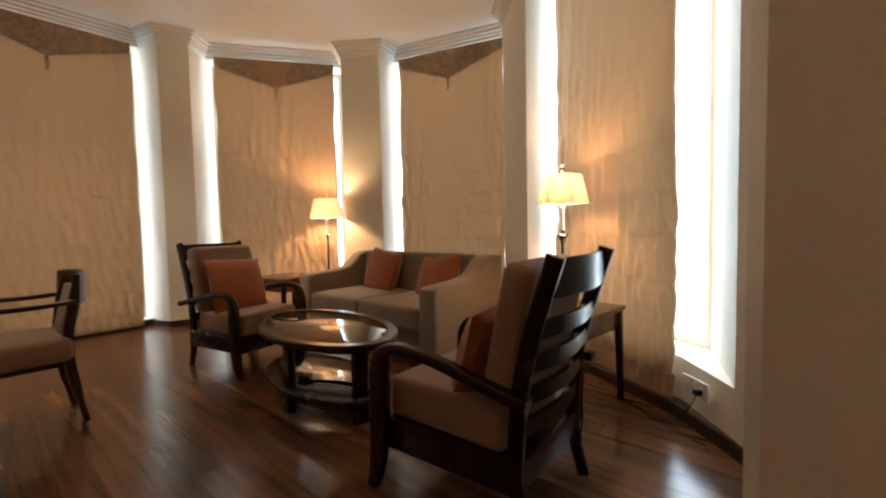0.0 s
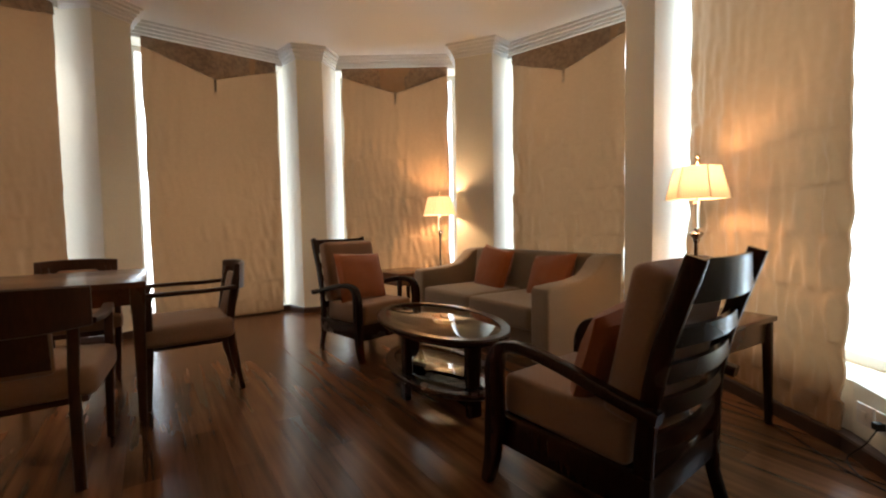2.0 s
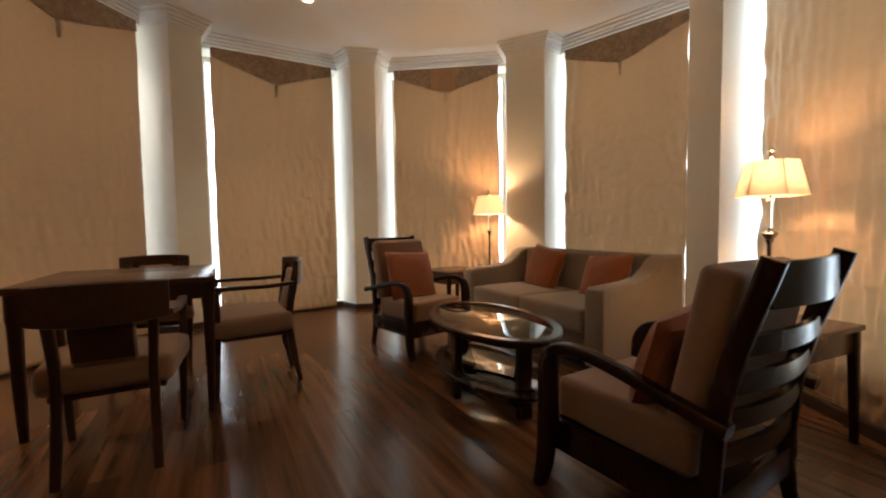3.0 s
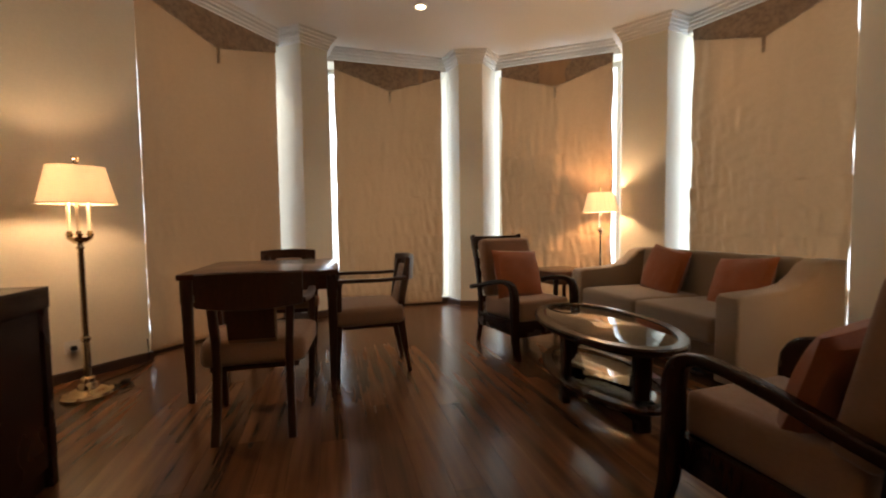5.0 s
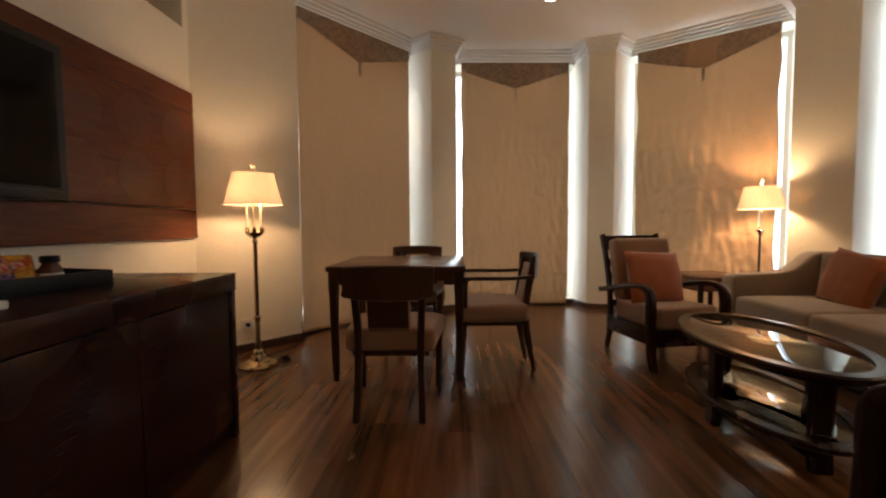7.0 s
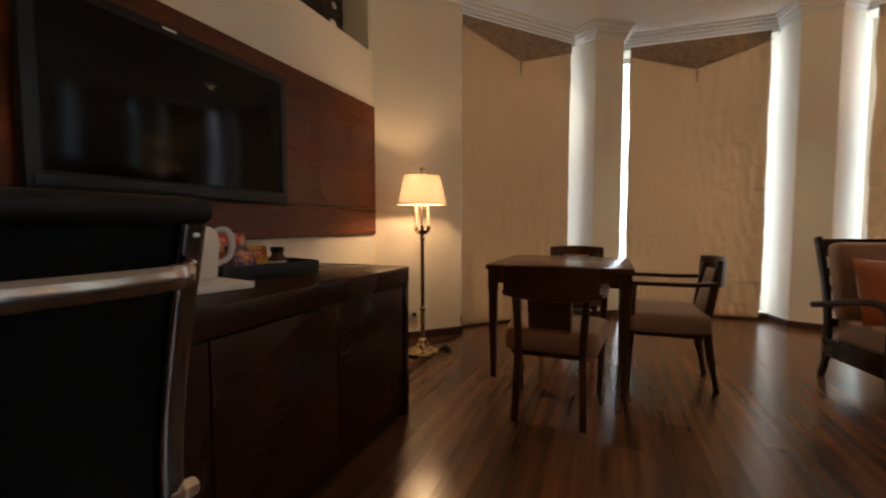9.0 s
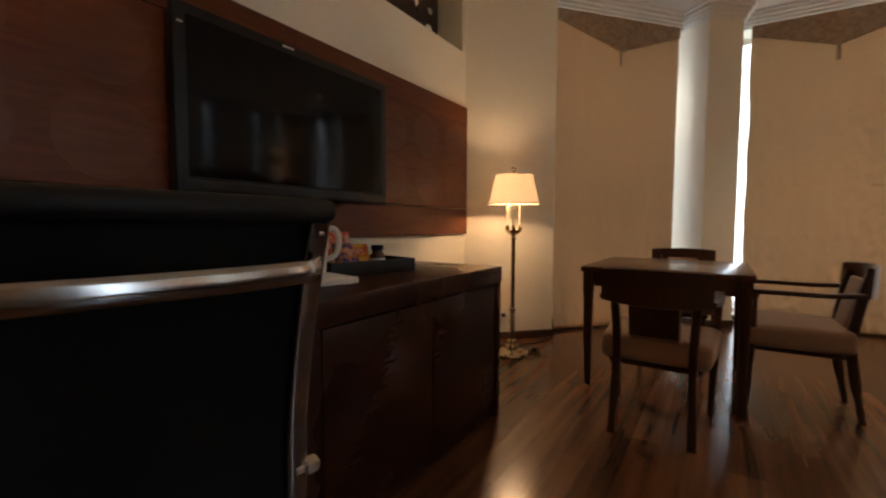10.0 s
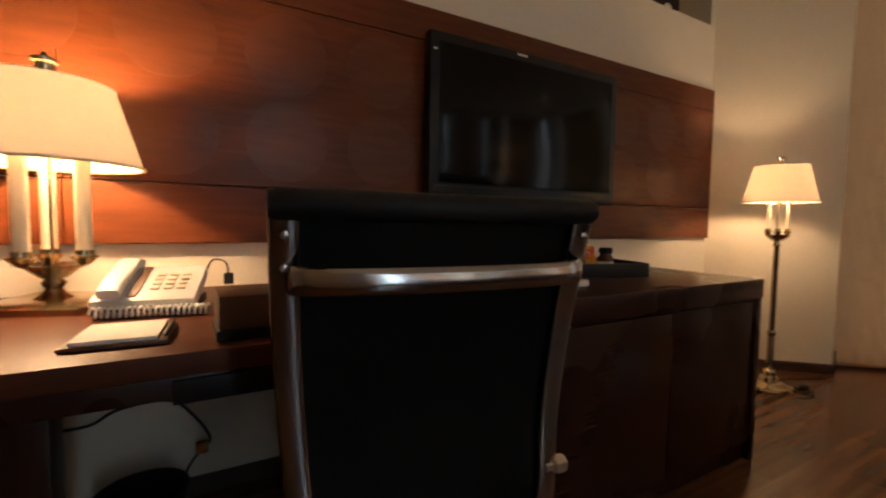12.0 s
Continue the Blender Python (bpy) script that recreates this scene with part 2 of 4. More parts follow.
def cushion(size, puff=0.5, seed=0, corner=0.0):
    """A stuffed pad of the given size, middle at the origin, thick in the middle and thin at its rim."""
    sx, sy, sz = size
    bm = bmesh.new()
    n = 14
    grid = {}
    for side in (1, -1):
        for i in range(n + 1):
            for j in range(n + 1):
                u, v = 2 * i / n - 1, 2 * j / n - 1
                if side < 0 and (i in (0, n) or j in (0, n)):
                    grid[side, i, j] = grid[1, i, j]
                    continue
                high = ((1 - abs(u) ** 2.6) * (1 - abs(v) ** 2.6)) ** (1 - puff)
                pinch = 1 - corner * (1 - abs(u) ** 2) - 0 if abs(v) > 0.99 else 1
                pinch2 = 1 - corner * (1 - abs(v) ** 2) if abs(u) > 0.99 else 1
                wob = noise.noise((u * 1.7 + seed, v * 1.7, side * 3.0 + seed)) * 0.10 + noise.noise((u * 4 + seed, v * 4, side + seed)) * 0.05
                grid[side, i, j] = bm.verts.new((u * sx / 2 * pinch2, v * sy / 2 * pinch, side * sz / 2 * high * (1 + wob)))
    for side in (1, -1):
        for i in range(n):
            for j in range(n):
                q = [grid[side, i, j], grid[side, i + 1, j], grid[side, i + 1, j + 1], grid[side, i, j + 1]]
                bm.faces.new(q if side > 0 else q[::-1])
    return bm


def moved(bm, m):
    bmesh.ops.transform(bm, matrix=m, verts=bm.verts[:])
    return bm


# ---- the room ----
CEIL, HEAD = 3.15, 3.0
# blinds, from their left to their right end as seen from inside
BLINDS = [((-4.08, -1.42), (-5.15, -0.52)), ((-5.51, 0.10), (-5.566, 1.42)), ((-5.315, 2.16), (-4.56, 3.24)), ((-3.87, 3.69), (-2.64, 4.04)), ((-1.624, 3.197), (-0.672, 2.615))]
# the two inner corners of each pier between the windows
PIERS = [((-3.29, -1.93), (-3.897, -1.358)), ((-5.08, -0.253), (-5.256, 0.024)), ((-5.30, 1.59), (-5.215, 1.866)), ((-4.30, 3.165), (-3.92, 3.42)), ((-2.504, 3.82), (-1.76, 2.985)), ((-0.352, 2.289), (-0.286, 2.214))]
WALL_Y, EAST, NORTH = -1.93, 2.4, 2.214


def along(p, q):
    p, q = Vector(p), Vector(q)
    w = (q - p).normalized()
    return p, q, w, Vector((w.y, -w.x))  # the last points into the room


def structure(ob, label, category="wall"):
    return tagged(ob, label, category, kind="structure")


edges = []
for p, q in BLINDS:
    a, b, w, into = along(p, q)
    edges.append((a, b, w, into, a - w * 0.10, b + w * 0.10))
# the last recess has a splayed cheek that starts behind the blind
SPLAY, SPLAY_OUT = Vector((-0.362, 2.299)), Vector((-0.56, 2.95))

for k, (l, r) in enumerate(PIERS):
    foot = [l, r]
    if k < 5:
        a, b, w, into, ea, eb = edges[k]
        foot += [tuple(ea - into * 0.06), tuple(ea - into * 0.40)]
    else:
        foot += [(0.4, NORTH), (0.4, 3.2)]
    if k > 0:
        a, b, w, into, ea, eb = edges[k - 1]
        foot += [tuple(SPLAY_OUT), tuple(SPLAY)] if k == 5 else [tuple(eb - into * 0.40), tuple(eb - into * 0.06)]
    else:
        foot += [(-3.9, -2.5), (-3.29, -2.3)]
    ob = part(f"wall_pier_{k + 1}", prism(foot, 0, CEIL + 0.1), PLASTER, smooth=False)
    structure(ob, "cream plastered wall pier between tall window recesses")

for k, (a, b, w, into, ea, eb) in enumerate(edges):
    front, back = -0.05, -0.40
    right = b - w * 0.02 if k == 4 else eb
    pts = [tuple(ea + into * front), *([tuple(b + into * front), tuple(SPLAY)] if k == 4 else [tuple(eb + into * front)]), tuple(right + into * back), tuple(ea + into * back)]
    structure(part(f"wall_lintel_{k + 1}", prism(pts, HEAD, CEIL + 0.1), PLASTER, smooth=False), "cream plastered strip of wall above a window")
    structure(part(f"wall_sill_{k + 1}", prism(pts, 0, 0.30 if k == 4 else 0.06), PLASTER, smooth=False), "low plastered window sill behind a blind")
    # the window behind the blind
    m = Matrix.Translation((*((ea + right) / 2 - into * 0.34), 0)) @ Matrix.Rotation(math.atan2(w.y, w.x), 4, "Z")
    wide, low = (right - ea).length, 0.30 if k == 4 else 0.06
    win = thing(f"window_{k + 1}", m, "tall white framed window behind a fabric blind", "window")
    win["kind"] = "structure"
    fr = box((-wide / 2, -0.03, low), (-wide / 2 + 0.05, 0.03, HEAD))
    for lo, hi in (((wide / 2 - 0.05, -0.03, low), (wide / 2, 0.03, HEAD)), ((-0.025, -0.025, low + 0.05), (0.025, 0.025, HEAD - 0.05)), ((-wide / 2 + 0.05, -0.03, low), (wide / 2 - 0.05, 0.03, low + 0.05)), ((-wide / 2 + 0.05, -0.03, HEAD - 0.05), (wide / 2 - 0.05, 0.03, HEAD))):
        box(lo, hi, bm=fr)
    part("window_frame", fr, WHITE, win, smooth=False)
    for s in (-1, 1):
        lo, hi = sorted((s * 0.025, s * (wide / 2 - 0.05)))
        pane = part("pane", box((lo, -0.004, low + 0.05), (hi, 0.004, HEAD - 0.05)), GLASS, win, "clear window glass", smooth=False)
        pane.visible_shadow = False
    lamp = new("daylight", bpy.data.lights.new("daylight", "AREA"))
    lamp.data.shape, lamp.data.size, lamp.data.size_y = "RECTANGLE", wide + 0.06, HEAD - low + 0.06
    lamp.data.energy, lamp.data.color = WINDOW_POWER * DAY[k], WINDOW_COLOUR
    c = (ea + right) / 2 - into * 0.28
    lamp.matrix_world = look((c.x, c.y, (HEAD + low) / 2), (c.x + into.x, c.y + into.y, (HEAD + low) / 2))

# bright overcast daylight outside the windows
veil = bmesh.new()
ring = []
for x, y in [(-4.0, -4.2), (-6.2, -2.6), (-7.6, 0.2), (-7.6, 1.6), (-6.9, 3.6), (-5.2, 5.4), (-2.6, 6.0), (-0.6, 5.2), (0.6, 4.0)]:
    ring.append([veil.verts.new((x, y, z)) for z in (-0.8, 4.4)])
for r, s in zip(ring, ring[1:]):
    veil.faces.new((r[0], s[0], s[1], r[1]))
structure(part("backdrop", veil, DAYLIGHT), "plain white overcast daylight outside the windows", "backdrop")

# television wall with a niche high up beside the corner
NX0, NX1, NZ0, NZ1 = -3.235, -1.75, 2.44, 2.95
tvw = box((-3.29, WALL_Y - 0.3, 0), (EAST, WALL_Y, NZ0))
for lo, hi in (((-3.29, WALL_Y - 0.3, NZ0), (NX0, WALL_Y, NZ1)), ((NX1, WALL_Y - 0.3, NZ0), (EAST, WALL_Y, NZ1)), ((-3.29, WALL_Y - 0.3, NZ1), (EAST, WALL_Y, CEIL + 0.1)), ((NX0, WALL_Y - 0.3, NZ0), (NX1, WALL_Y - 0.26, NZ1))):
    box(lo, hi, bm=tvw)
structure(part("wall_south", tvw, PLASTER, smooth=False), "cream plastered wall with a niche high up")
# added wall behind the camera, never in view, closes the room to light
structure(part("wall_east", box((EAST, WALL_Y - 0.3, 0), (EAST + 0.2, 3.2, CEIL + 0.1)), PLASTER, smooth=False), "plain cream wall added out of view to close the room")
# a wall that juts into the room beside the last window
structure(part("wall_partition", prism([(-0.234, 1.335), (-0.1944, 1.2287), (EAST, 1.2287), (EAST, 1.52), (-0.10, 1.52)], 0, CEIL + 0.1), PLASTER, smooth=False), "plain cream wall added out of view to close the room end beside the window")
# hidden behind the partition, added only to close the room
structure(part("wall_north", box((0.4, NORTH, 0), (EAST, NORTH + 0.2, CEIL + 0.1)), PLASTER, smooth=False), "plain cream wall added out of view to close the room")
outline = [(-3.29, -2.2), (-3.9, -2.5)]
for a, b, w, into, ea, eb in edges:
    outline += [tuple(ea - into * 0.41), tuple(eb - into * 0.41)]
outline += [(0.4, 3.2), (EAST + 0.2, 3.2), (EAST + 0.2, -2.23)]
structure(part("ceiling", prism(outline, CEIL, CEIL + 0.08), CEILING, smooth=False), "smooth off-white painted ceiling", "ceiling")

# the line of the walls round the bay, for the cornice and the skirting
line = []
for k, (l, r) in enumerate(PIERS):
    line += [Vector(l), Vector(r)]
    if k < 5:
        a, b, w, into, ea, eb = edges[k]
        line += [ea - into * 0.05, b - into * 0.05, SPLAY] if k == 4 else [ea - into * 0.05, eb - into * 0.05]
line.append(Vector((EAST, NORTH)))


def run(points, profile, name, mat, label, category):
    """A moulding along the walls; the profile is (out into the room, height)."""
    bm = bmesh.new()
    rings = []
    for k, p in enumerate(points):
        a = (p - points[k - 1]).normalized() if k else (points[1] - p).normalized()
        b = (points[k + 1] - p).normalized() if k + 1 < len(points) else a
        na, nb = Vector((a.y, -a.x)), Vector((b.y, -b.x))
        mid = (na + nb)
        mid = mid.normalized() / max(mid.normalized().dot(na), 0.5)
        rings.append([bm.verts.new((p.x + mid.x * o, p.y + mid.y * o, z)) for o, z in profile])
    for r, s in zip(rings, rings[1:]):
        for j in range(len(profile)):
            bm.faces.new((r[j], r[(j + 1) % len(profile)], s[(j + 1) % len(profile)], s[j]))
    bm.faces.new(rings[0])
    bm.faces.new(rings[-1])
    return structure(part(name, bm, mat, smooth=False), label, category)


run(line, [(-0.01, 3.005), (0.012, 3.005), (0.015, 3.03), (0.028, 3.035), (0.031, 3.06), (0.048, 3.066), (0.051, 3.09), (0.072, 3.097), (0.075, 3.122), (0.10, 3.129), (0.105, 3.16), (-0.01, 3.16)], "trim_cornice", CORNICE, "white stepped gypsum cornice under the ceiling", "cornice")
skirting = [(-0.01, 0.001), (0.014, 0.001), (0.014, 0.060), (0.008, 0.070), (-0.01, 0.070)]
ledge = [Vector((-1.66, 3.185)), Vector((-0.655, 2.583)), Vector(PIERS[5][0])]
run(ledge, [(-0.05, 0.002), (0.012, 0.002), (0.012, 0.066), (0.006, 0.074), (-0.05, 0.074)], "baseboard_ledge", SKIRT, "dark brown wooden skirting below a window", "skirting")
run(line, skirting, "baseboard_bay", SKIRT, "dark brown wooden skirting along the walls", "skirting")
run([Vector((EAST, WALL_Y)), Vector((-3.29, WALL_Y))], skirting, "baseboard_south", SKIRT, "dark brown wooden skirting along the walls", "skirting")

# carved screen in the niche
screen = thing("carved_screen", pose(0, 0, 0), "dark carved wooden screen with pale blossoms in a wall niche", "screen")
part("frame", box((NX0 + 0.08, WALL_Y - 0.22, NZ0 + 0.002), (NX1 - 0.02, WALL_Y - 0.19, NZ1 - 0.02), 0.004), LATTICE, screen)
rnd = random.Random(4)
for k in range(26):
    x, z, r = rnd.uniform(NX0 + 0.14, NX1 - 0.1), rnd.uniform(NZ0 + 0.06, NZ1 - 0.08), rnd.uniform(0.025, 0.05)
    bm = bmesh.new()
    bmesh.ops.create_uvsphere(bm, u_segments=10, v_segments=6, radius=r)
    part("blossom", moved(bm, Matrix.Translation((x, WALL_Y - 0.187, z)) @ Matrix.Diagonal((1, 0.25, 1.3 if k % 2 else 0.8, 1))), PAPER if k % 3 else LATTICE, screen, "pale oval blossom")

# recessed ceiling light
dl = thing("ceiling_downlight", pose(-4.335, 0.918, CEIL), "small round white ceiling downlight, lit", "ceiling light")
part("ring", lathe([(0.045, -0.004), (0.065, -0.010), (0.07, -0.004), (0.07, -0.001), (0.045, -0.001)], 28), WHITE, dl)
part("bulb", lathe([(0.0, -0.006), (0.044, -0.005), (0.044, -0.001)], 24), GLOW, dl, "glowing lamp face")
spot = new("downlight_beam", bpy.data.lights.new("downlight_beam", "SPOT"))
spot.data.energy, spot.data.color, spot.data.spot_size, spot.data.spot_blend, spot.data.shadow_soft_size = 45, (1, 0.78, 0.55), radians(95), 0.8, 0.04
spot.matrix_world = look((-4.335, 0.918, CEIL - 0.02), (-4.335, 0.918, 0))


# ---- blinds ----
def blind(k, p, q):
    a, b, w, into = along(p, q)
    width, top, low = (b - a).length, HEAD, (0.082 if k == 4 else 0.035)
    m = Matrix.Translation((a.x, a.y, 0)) @ Matrix.Rotation(math.atan2(w.y, w.x), 4, "Z")
    ob = thing("roman_blind", m, "wrinkled beige cloth roman blind, let down, with a pointed trim", "blind", "blinds at the windows")
    rough = (0.8, 2.1, 2.7, 2.5, 2.0)[k]
    nx, nz = 96, 170
    bm = bmesh.new()
    seams = [low + 0.13 + 0.245 * j + 0.01 * math.sin(3.1 * j + k) for j in range(8)]

    def out(u, z):
        # relief of the hanging cloth: long faint creases, and crumpled panels between the seams
        low_share = max(0.0, 1 - z / 2.5)
        row = sum(1 for c in seams if c < z)
        c0 = seams[row - 1] if row else low - 0.1
        ph = min((z - c0) / 0.245, 1.0)
        side = 0.55 + 0.45 * abs(2 * u - 1) ** 1.5 + 0.35 * noise.noise((u * 2.2, z * 0.8, k + 20))
        f = noise.noise((u * 17 + k * 7 - z * 1.1, z * 0.6, k)) * 0.006 * (0.6 + 0.6 * low_share)
        f += noise.noise((u * 24 + row * 5.3 + z * 2.2, z * 3.6 + row * 2.1, k + 5)) * 0.016 * side * (0.28 + low_share) * (0.45 + 0.55 * math.sin(math.pi * ph))
        f += noise.noise((u * 13 - z * 5 + row * 3.7, z * 9.0, k + 3)) * 0.008 * side * (0.15 + low_share)
        f += noise.noise((u * 3, z * 0.8, k + 9)) * 0.010
        f *= rough
        if row and z < 2.25:
            # each panel sags a little over the seam below it
            f += 0.005 * (0.25 + 0.75 * low_share) * (1 - ph) ** 2 * min(ph / 0.06, 1.0)
        return -f - (0.03 * max(0, 0.55 - z) if k == 4 else 0)

    def edge(z):
        return noise.noise((z * 2.1, k * 3.3, 1)) * 0.010 * rough

    front, rear = {}, {}
    for i in range(nx + 1):
        for j in range(nz + 1):
            u, z = i / nx, low + (top - low) * j / nz
            dip = 0.012 * noise.noise((u * 4, k, 2)) * (1 - j / nz)
            x = u * width + edge(z) * (1 if u > 0.5 else -1) * abs(2 * u - 1)
            front[i, j] = bm.verts.new((x, out(u, z) - 0.002, z + dip))
            if i in (0, nx) or j in (0, nz):
                rear[i, j] = bm.verts.new((x, out(u, z) + 0.012, z + dip))
    for i in range(nx):
        for j in range(nz):
            bm.faces.new((front[i, j], front[i + 1, j], front[i + 1, j + 1], front[i, j + 1]))
    for j in range(nz):
        for i in (0, nx):
            bm.faces.new((front[i, j], front[i, j + 1], rear[i, j + 1], rear[i, j]))
    for i in range(nx):
        for j in (0, nz):
            bm.faces.new((front[i, j], front[i + 1, j], rear[i + 1, j], rear[i, j]))
    part("cloth", bm, BLINDCLOTH, ob)
    # pointed trim over the top
    drop, tip = 0.10, 0.315
    bm = bmesh.new()
    n = 30
    rows = []
    for i in range(n + 1):
        u = i / n
        end = drop + (tip - drop) * (1 - abs(2 * u - 1))
        rows.append([bm.verts.new((u * width, -0.016 + noise.noise((u * 6, v * 2, k)) * 0.005, top + 0.002 - end * v)) for v in (0, 0.25, 0.5, 0.75, 1)])
    for r, s in zip(rows, rows[1:]):
        for c in range(4):
            bm.faces.new((r[c], s[c], s[c + 1], r[c + 1]))
    top_faces = bm.faces[:]
    back = bmesh.ops.extrude_face_region(bm, geom=top_faces)["geom"]
    bmesh.ops.translate(bm, vec=(0, 0.004, 0), verts=[v for v in back if isinstance(v, bmesh.types.BMVert)])
    trim = part("trim", bm, VALANCE, ob, "darker patterned cloth trim coming to a point")
    hem = [(u * width, -0.019 + noise.noise((u * 6, 2, k)) * 0.005, top + 0.004 - drop - (tip - drop) * (1 - abs(2 * u - 1))) for u in (0, 0.25, 0.5, 0.75, 1)]
    part("hem", tube(hem, 0.0045, 6), VALANCE, trim, "dark corded hem")
    bm = box((width / 2 - 0.014, -0.027, top - tip - 0.13), (width / 2 + 0.014, -0.019, top - tip + 0.02), 0.002)
    part("tassel", bm, VALANCE, trim, "short cloth tab at the point")
    # stitched seams with the rods behind them
    for c in seams[:6]:
        path = [(u / 24 * width, out(u / 24, c) - 0.003, c + 0.004 * noise.noise((u, c, k))) for u in range(25)]
        part("seam", tube(path, 0.0016, 6), BLINDCLOTH, ob)
    part("bottom_rail", box((0.01, -0.012, low - 0.012), (width - 0.01, 0.010, low + 0.012), 0.003), BLINDCLOTH, ob)


for k, (p, q) in enumerate(BLINDS):
    blind(k, p, q)


# ---- lamps ----
def glow(at, power, r=0.035):
    lamp = new("lamp_light", bpy.data.lights.new("lamp_light", "POINT"))
    lamp.data.energy, lamp.data.color, lamp.data.shadow_soft_size = power, LAMP_COLOUR, r
    lamp.location = at


def round_shade(parent, z0, z1, r0, r1):
    bm = lathe([(r0, z0), (r0 - 0.004, z0 + 0.006), (r1 - 0.002, z1 - 0.004), (r1, z1), (r1 - 0.006, z1), (r0 - 0.008, z0)], 40)
    bm.faces.ensure_lookup_table()
    caps = [f for f in bm.faces if len(f.verts) > 10]
    bmesh.ops.delete(bm, geom=caps, context="FACES")
    shade = part("shade", bm, SHADE, parent, "cream cloth shade glowing warm")
    part("rim", tube([(r0 * math.cos(a / 20 * math.pi), r0 * math.sin(a / 20 * math.pi), z0) for a in range(41)], 0.004, 6), CANDLE, shade)
    return shade


def candle_lamp(name, m, label, floor, power):
    """A brass lamp with three candle tubes under a round shade."""
    ob = thing(name, m, label, "lamp")
    if floor:
        z0, z1, arm = 1.178, 1.40, 0.955
        part("base", lathe([(0.0, 0), (0.135, 0), (0.138, 0.012), (0.125, 0.026), (0.10, 0.03), (0.085, 0.042), (0.055, 0.05), (0.05, 0.075), (0.04, 0.085), (0.036, 0.11), (0.02, 0.125), (0, 0.13)], 36), BRASS, ob, "round stepped brass foot")
        part("stem", lathe([(0.021, 0.12), (0.020, 0.33), (0.018, 0.335), (0.026, 0.345), (0.026, 0.36), (0.017, 0.372), (0.015, 0.9), (0.022, 0.91), (0.014, 0.925), (0.017, arm)], 16), BRASS, ob)
        part("cable", tube(curve([(0, 0.13, 0.02), (-0.06, 0.2, 0.008), (-0.16, 0.16, 0.008), (-0.1, 0.04, 0.008), (-0.22, -0.02, 0.008), (-0.25, 0.22, 0.1), (-0.24, 0.24, 0.27)]), 0.004, 6), RUBBER, ob, "black cable lying on the floor")
        part("switch", box((-0.19, 0.11, 0.004), (-0.13, 0.15, 0.028), 0.008), RUBBER, ob, "black foot switch")
    else:
        z0, z1, arm = 0.385, 0.60, 0.095
        part("base", lathe([(0.0, 0), (0.195, 0), (0.195, 0.016), (0.17, 0.022), (0.16, 0.024), (0.05, 0.026), (0, 0.027)], 4), BRASS, ob, "square brass foot")
        part("stem", lathe([(0.05, 0.024), (0.03, 0.036), (0.018, 0.05), (0.028, 0.066), (0.018, 0.08), (0.016, arm)], 20), BRASS, ob)
    reach0 = 0.066 if floor else 0.085
    part("bowl", lathe([(0.0, arm - 0.02), (0.03, arm - 0.015), (0.06, arm + 0.01), (reach0, arm + 0.022), (reach0 - 0.01, arm + 0.022), (0.0, arm + 0.012)], 24), BRASS, ob)
    for k in range(3):
        a = 2 * math.pi * k / 3 + 0.4
        reach, fat = (0.056, 0.0105) if floor else (0.072, 0.019)
        x, y = reach * math.cos(a), reach * math.sin(a)
        cup = part("cup", moved(lathe([(0, arm + 0.015), (0.012, arm + 0.02), (0.022 if floor else 0.034, arm + 0.042), (fat + 0.003, arm + 0.046), (fat + 0.003, arm + 0.06), (0, arm + 0.06)], 14), Matrix.Translation((x, y, 0))), BRASS, ob)
        part("tube", moved(lathe([(fat, arm + 0.05), (fat, z0 + 0.03), (0, z0 + 0.032)], 14), Matrix.Translation((x, y, 0))), CANDLE, cup, "ivory candle tube")
    part("rod", lathe([(0.005, arm + 0.015), (0.005, z1 + 0.03)], 8), BRASS, ob)
    if floor:
        for x in (-0.022, 0.022):
            part("finial", moved(lathe([(0, z1 + 0.02), (0.004, z1 + 0.022), (0.004, z1 + 0.04), (0.011, z1 + 0.046), (0.011, z1 + 0.056), (0.004, z1 + 0.062), (0, z1 + 0.063)], 12), Matrix.Translation((x, 0, 0))), BRASS, ob)
        part("top_bar", box((-0.03, -0.004, z1 + 0.015), (0.03, 0.004, z1 + 0.023), 0.002), BRASS, ob)
    else:
        part("finial", lathe([(0, z1 + 0.005), (0.02, z1 + 0.008), (0.022, z1 + 0.05), (0.031, z1 + 0.053), (0.031, z1 + 0.062), (0.014, z1 + 0.068), (0.006, z1 + 0.08), (0, z1 + 0.082)], 18), BRASS, ob, "stepped brass finial")
    round_shade(ob, z0, z1, 0.195 if floor else 0.213, 0.142 if floor else 0.152)
    top = m @ Vector((0, 0, z0 + (0.085 if floor else 0.15)))
    glow(top, power)
    return ob


